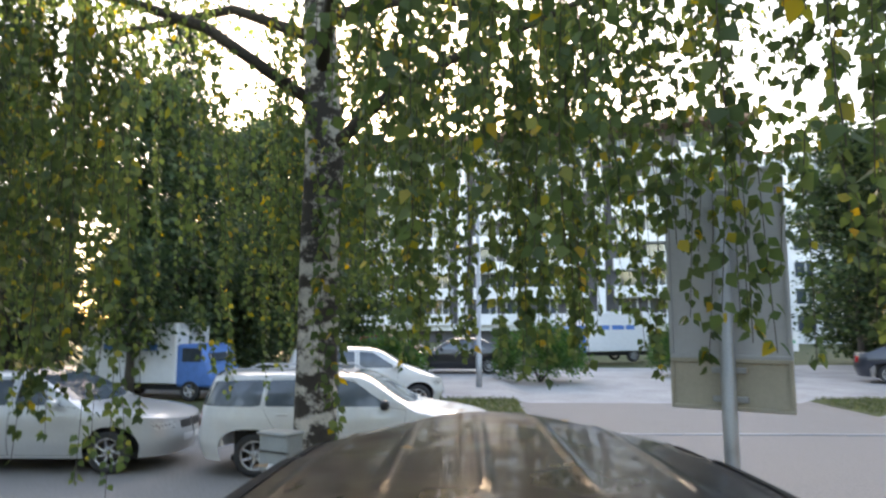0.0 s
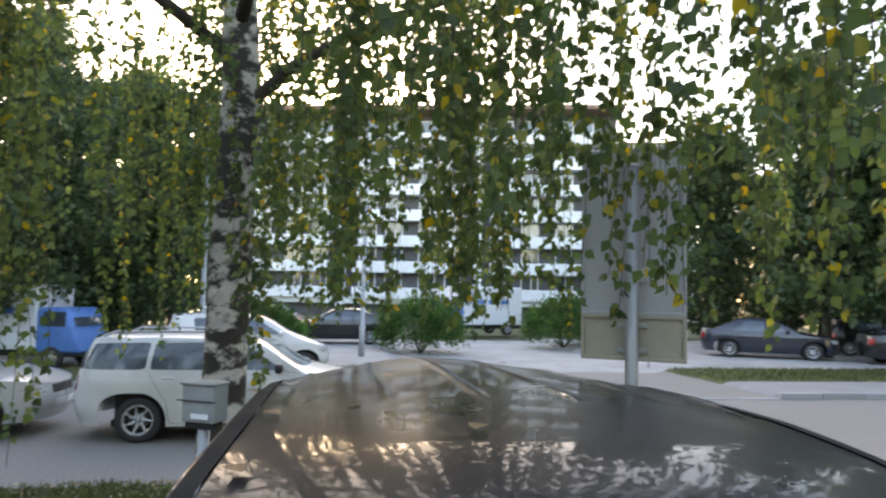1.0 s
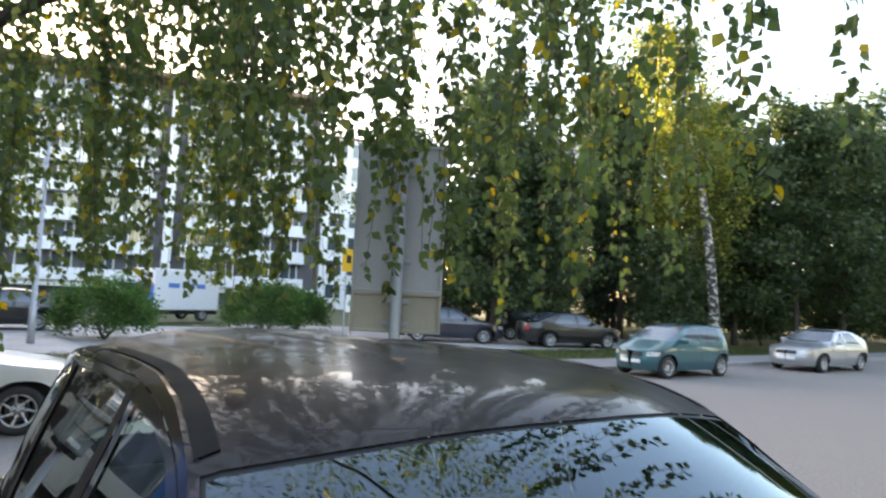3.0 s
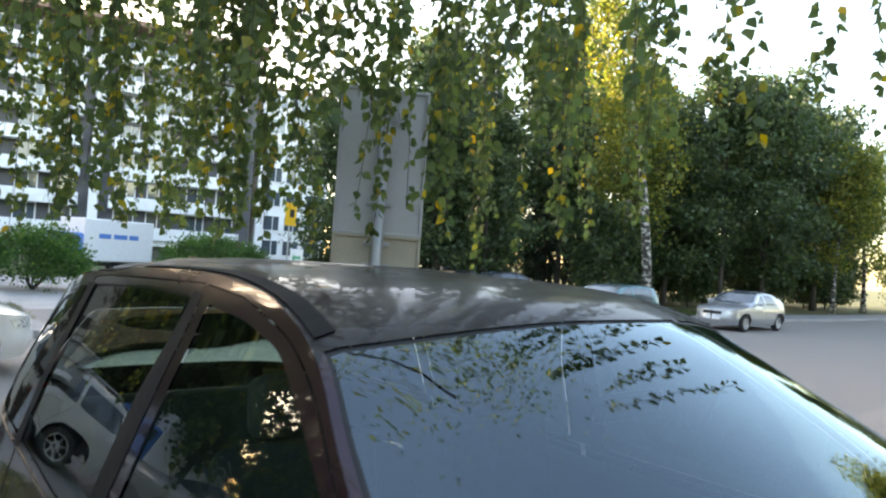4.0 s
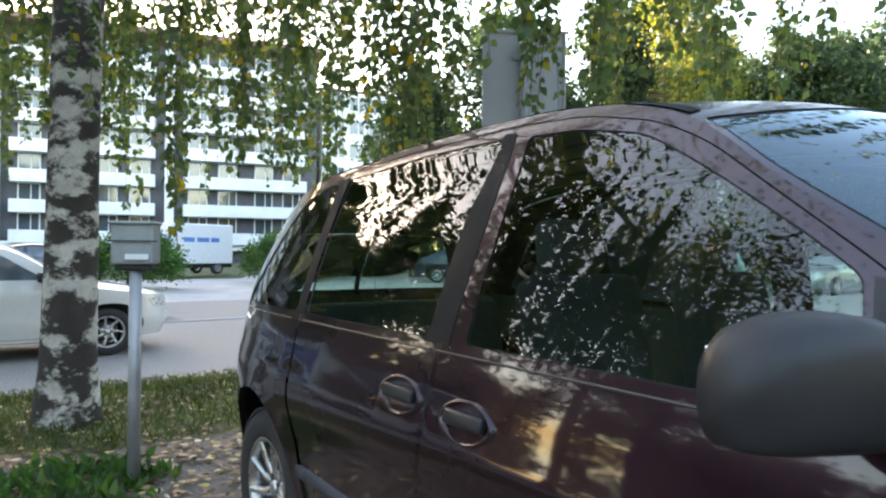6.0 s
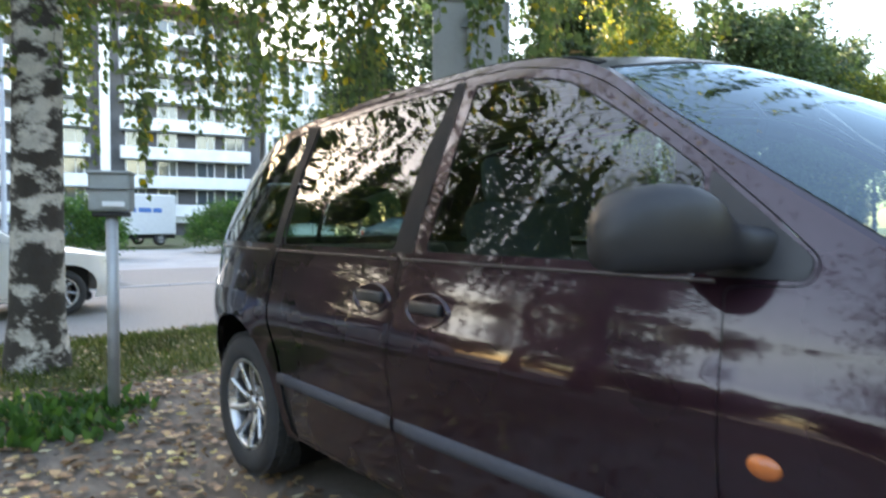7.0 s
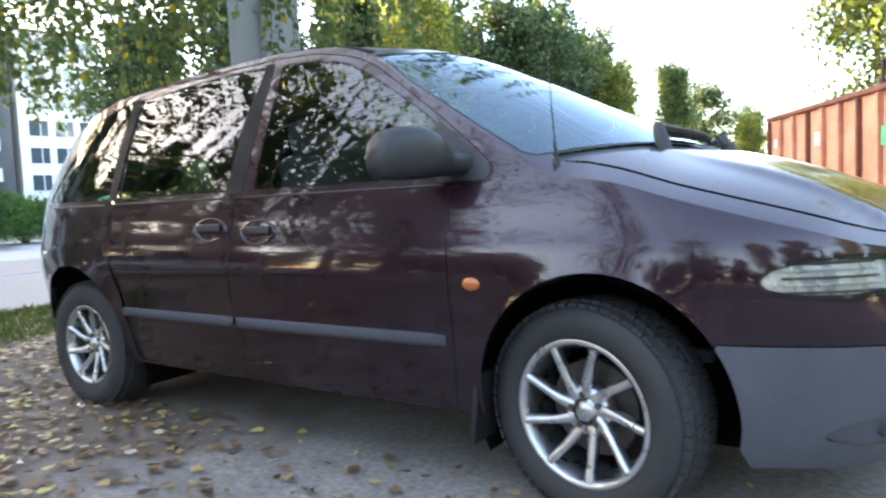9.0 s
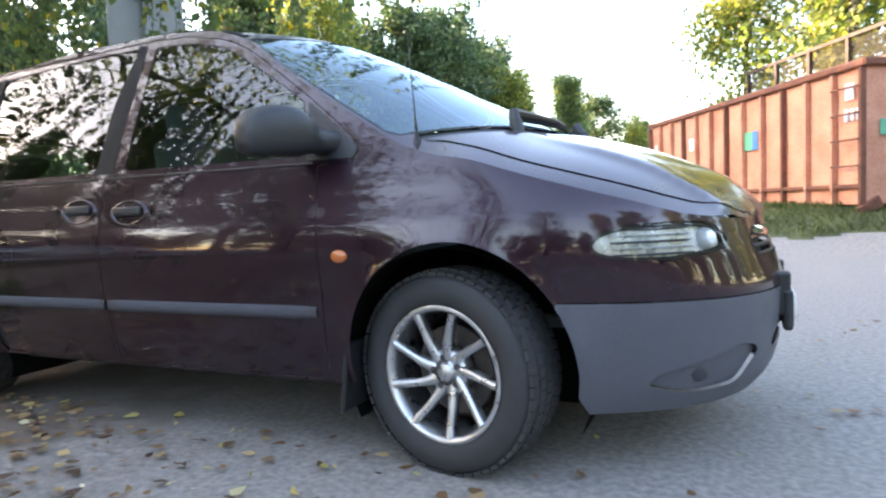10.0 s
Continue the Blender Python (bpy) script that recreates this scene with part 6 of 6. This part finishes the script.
# ---- small yellow and white traffic signs by the drive ----
for (x, y, z0, w, h, mt, lab) in ((-22.5, 10.3, 2.6, 0.62, 0.85, M["yellow"], "yellow sign board on a thin post"), (-19.2, 8.9, 1.25, 0.62, 0.55, M["plate_white"], "white sign board with a green arrow")):
    t = thing("direction_sign", lab, "sign", pose(x, y, ground_z(x, y), 0, 0, 22), "signs by the drive")
    bm = bmesh.new()
    tube(bm, [(-0.05, 0, -0.1), (-0.05, 0, z0 + h)], 0.03, 10)
    part("post", bm, M["zinc"], t)
    bm = bmesh.new()
    box(bm, (0, 0, z0 + h / 2), (0.02, w, h), 0.004)
    part("board", bm, mt, t)
    bm = bmesh.new()
    if mt is M["yellow"]:
        box(bm, (0.012, 0.05, z0 + h * 0.55), (0.006, w * 0.4, h * 0.35), 0.0)
        part("symbol", bm, M["seal"], t)
    else:
        box(bm, (0.012, 0.0, z0 + h * 0.5), (0.006, w * 0.6, h * 0.18), 0.0)
        box(bm, (0.0125, -0.15, z0 + h * 0.5), (0.006, w * 0.25, h * 0.25), 0.0, Matrix.Rotation(0.78, 4, "X"))
        part("symbol", bm, M["greenplate"], t)

# ---- orange roll-off container on the bank ----
C0 = Vector((0.937, -2.94, 0.93)) + Vector((0.138, 0.99, 0)) * 12.6
C1 = Vector((0.937, -2.94, 0.93)) + Vector((-0.121, 0.993, 0)) * 20.2
uc = (C1 - C0).to_3d()
uc.z = 0
LC = uc.length
uc.normalize()
nc = Vector((uc.y, -uc.x, 0))
if nc.dot(Vector((0, -1, 0))) < 0:
    nc = -nc
mc = frame_of(uc, -nc)
mc[0][3], mc[1][3], mc[2][3] = C0.x, C0.y, ground_z(C0.x, C0.y) + 0.02
cont = thing("skip_container", "rusty orange steel roll-off container on the grass bank", "container", mc)
HC, WC = 2.42, 2.4
bm = bmesh.new()
box(bm, (LC / 2, WC / 2, 0.1 + (HC - 0.1) / 2), (LC - 0.06, WC - 0.06, HC - 0.12), 0.02)
part("body", bm, M["orange"], cont, "faded orange steel walls")
bm = bmesh.new()
for yy in (0, WC):
    box(bm, (LC / 2, yy, HC - 0.05), (LC + 0.1, 0.14, 0.12), 0.02)
for xx in (0, LC):
    box(bm, (xx, WC / 2, HC - 0.05), (0.14, WC + 0.1, 0.12), 0.02)
part("top_rail", bm, M["rust"], cont, "rusty top rail")
bm = bmesh.new()
box(bm, (LC / 2, -0.02, 0.42), (LC, 0.08, 0.07), 0.01)
part("lower_rail", bm, M["rust"], cont)
nr = 12
for k in range(nr + 1):
    bm = bmesh.new()
    x = LC * k / nr if k not in (0, nr) else (0.03 if k == 0 else LC - 0.03)
    box(bm, (x, -0.025, 0.1 + (HC - 0.2) / 2), (0.07, 0.11, HC - 0.25), 0.012)
    part("rib", bm, M["rust"] if k % 3 == 0 else M["orange"], cont)
    bm = bmesh.new()
    box(bm, (x, 0.12, 0.08), (0.09, 0.4, 0.22), 0.02, Matrix.Rotation(0.5, 4, "X"))
    part("foot", bm, M["rust"], cont)
for k in range(4):
    bm = bmesh.new()
    box(bm, (0.34, -0.11, 0.75 + 0.42 * k), (0.66, 0.035, 0.035), 0.008)
    part("ladder_rung", bm, M["rust"], cont)
for x, z, w, h, mt in ((LC * 0.955, 1.7, 0.12, 0.2, M["plate_white"]), (LC * 0.70, 1.62, 0.22, 0.3, M["plate_white"]), (LC * 0.395, 1.45, 0.34, 0.38, M["greenplate"]), (LC * 0.365, 1.45, 0.20, 0.38, M["blueplate"]), (0.34, 1.96, 0.2, 0.26, M["plate_white"])):
    bm = bmesh.new()
    box(bm, (x, -0.012 - (0.004 if mt is M["blueplate"] else 0), z), (w, 0.012, h), 0.0)
    part("sticker", bm, mt, cont)
for k in range(3):
    bm = bmesh.new()
    box(bm, (0.42 - 0.14 * k, -0.012, 1.58), (0.085, 0.012, 0.2), 0.004)
    part("number_bar", bm, M["plate_white"], cont)
bm = bmesh.new()
box(bm, (-0.012, 0.7, 1.35), (0.012, 0.9, 0.25), 0.0)
part("end_sign", bm, M["greenplate"], cont)
# mesh cage of a second skip behind it
cage = thing("mesh_cage", "brown steel mesh cage standing behind the container", "cage", mc @ Matrix.Translation((-4.0, WC + 0.5, 0)))
LG = 12.6
for x in np.arange(0, LG + 0.01, 1.4):
    bm = bmesh.new()
    box(bm, (x, 0, 1.9), (0.09, 0.09, 3.8), 0.0)
    part("post", bm, M["cagebrown"], cage)
for z in (2.4, 3.1, 3.8):
    bm = bmesh.new()
    box(bm, (LG / 2, -0.004, z), (LG + 0.1, 0.07, 0.08), 0.0)
    part("rail", bm, M["cagebrown"], cage)
bm = bmesh.new()
for x in np.arange(0.05, LG, 0.06):
    box(bm, (x, 0.06, 3.1), (0.010, 0.010, 1.4), 0.0)
for z in np.arange(2.42, 3.8, 0.06):
    box(bm, (LG / 2, 0.074, z), (LG, 0.010, 0.010), 0.0)
part("mesh", bm, M["cagebrown"], cage)
bm = bmesh.new()
box(bm, (LG / 2, 1.3, 1.2), (LG, 2.3, 2.4), 0.03)
part("skip_body", bm, M["cagebrown"], cage)

# ---- low growth: grass tufts, fallen leaves ----
rng = np.random.default_rng(77)


def scatter_on(name, label, cat, n, xr, yr, keep, size, material, flat, seed, aspect=0.7):
    rng = np.random.default_rng(seed)
    x = rng.uniform(*xr, n)
    y = rng.uniform(*yr, n)
    sel = np.array([keep(a, b, rng.random()) for a, b in zip(x, y)])
    x, y = x[sel], y[sel]
    c = np.stack([x, y, [ground_z(a, b) + (0.008 if flat else 0.0) for a, b in zip(x, y)]], 1)
    d = rng.normal(size=(len(x), 3))
    d[:, 2] = np.abs(d[:, 2]) * 0.12 if flat else 1.6
    ob = leaf_cloud(name, c, size * (0.6 + 0.8 * rng.random(len(x))), d, material, None, seed, aspect)
    if flat:
        co = np.empty(len(ob.data.vertices) * 3, np.float32)
        ob.data.vertices.foreach_get("co", co)
        co = co.reshape(-1, 6, 3)
        z0 = co[:, :1, 2]
        co[:, :, 2] = z0 + np.clip(co[:, :, 2] - z0, -0.2, 0.2) * 0.30 + 0.012
        ob.data.vertices.foreach_set("co", co.ravel())
        ob.data.update()
    return tagged(ob, label, cat, kind="stuff")


scatter_on("grass", "short green and dry grass on the verge", "grass", 60000, (-8.2, -4.2), (-7, 7), lambda a, b, r: ground_zone(a, b) == 1, 0.075, LEAF["grass"], False, 41, 0.10)
scatter_on("grass", "short grass between the footway and the lot", "grass", 30000, (-18.6, -15.2), (-6, 30), lambda a, b, r: ground_zone(a, b) == 1, 0.09, LEAF["grass"], False, 42, 0.16)
scatter_on("grass", "rough grass on the bank below the container", "grass", 30000, (-3.0, 8.0), (8.0, 14), lambda a, b, r: ground_zone(a, b) == 1, 0.11, LEAF["grass"], False, 43, 0.12)
litter = lambda a, b, r: r < (0.95 if ground_zone(a, b) == 2 else (0.28 if ground_zone(a, b) == 1 else 0.62 * math.exp(-max(0, a + 2.2) / 0.55) + 0.10 * math.exp(-max(0, a + 1.0) / 0.8) + 0.022))
scatter_on("fallen_leaves", "brown and yellow birch leaves on bare earth", "leaves", 40000, (-7.6, 3.5), (-5.0, 2.5), lambda a, b, r: litter(a, b, r) and not (-3.0 < a < 0.4 and -0.75 < b < 0.75), 0.057, LEAF["litter"], True, 44, 0.75)
scatter_on("weeds", "low dark green weeds round the post", "weeds", 2200, (-5.0, -3.6), (-2.4, -0.9), lambda a, b, r: math.hypot(a + 4.15, (b + 1.5) * 0.8) < 0.26 + 0.2 * r, 0.085, LEAF["bush"], False, 45, 0.5)
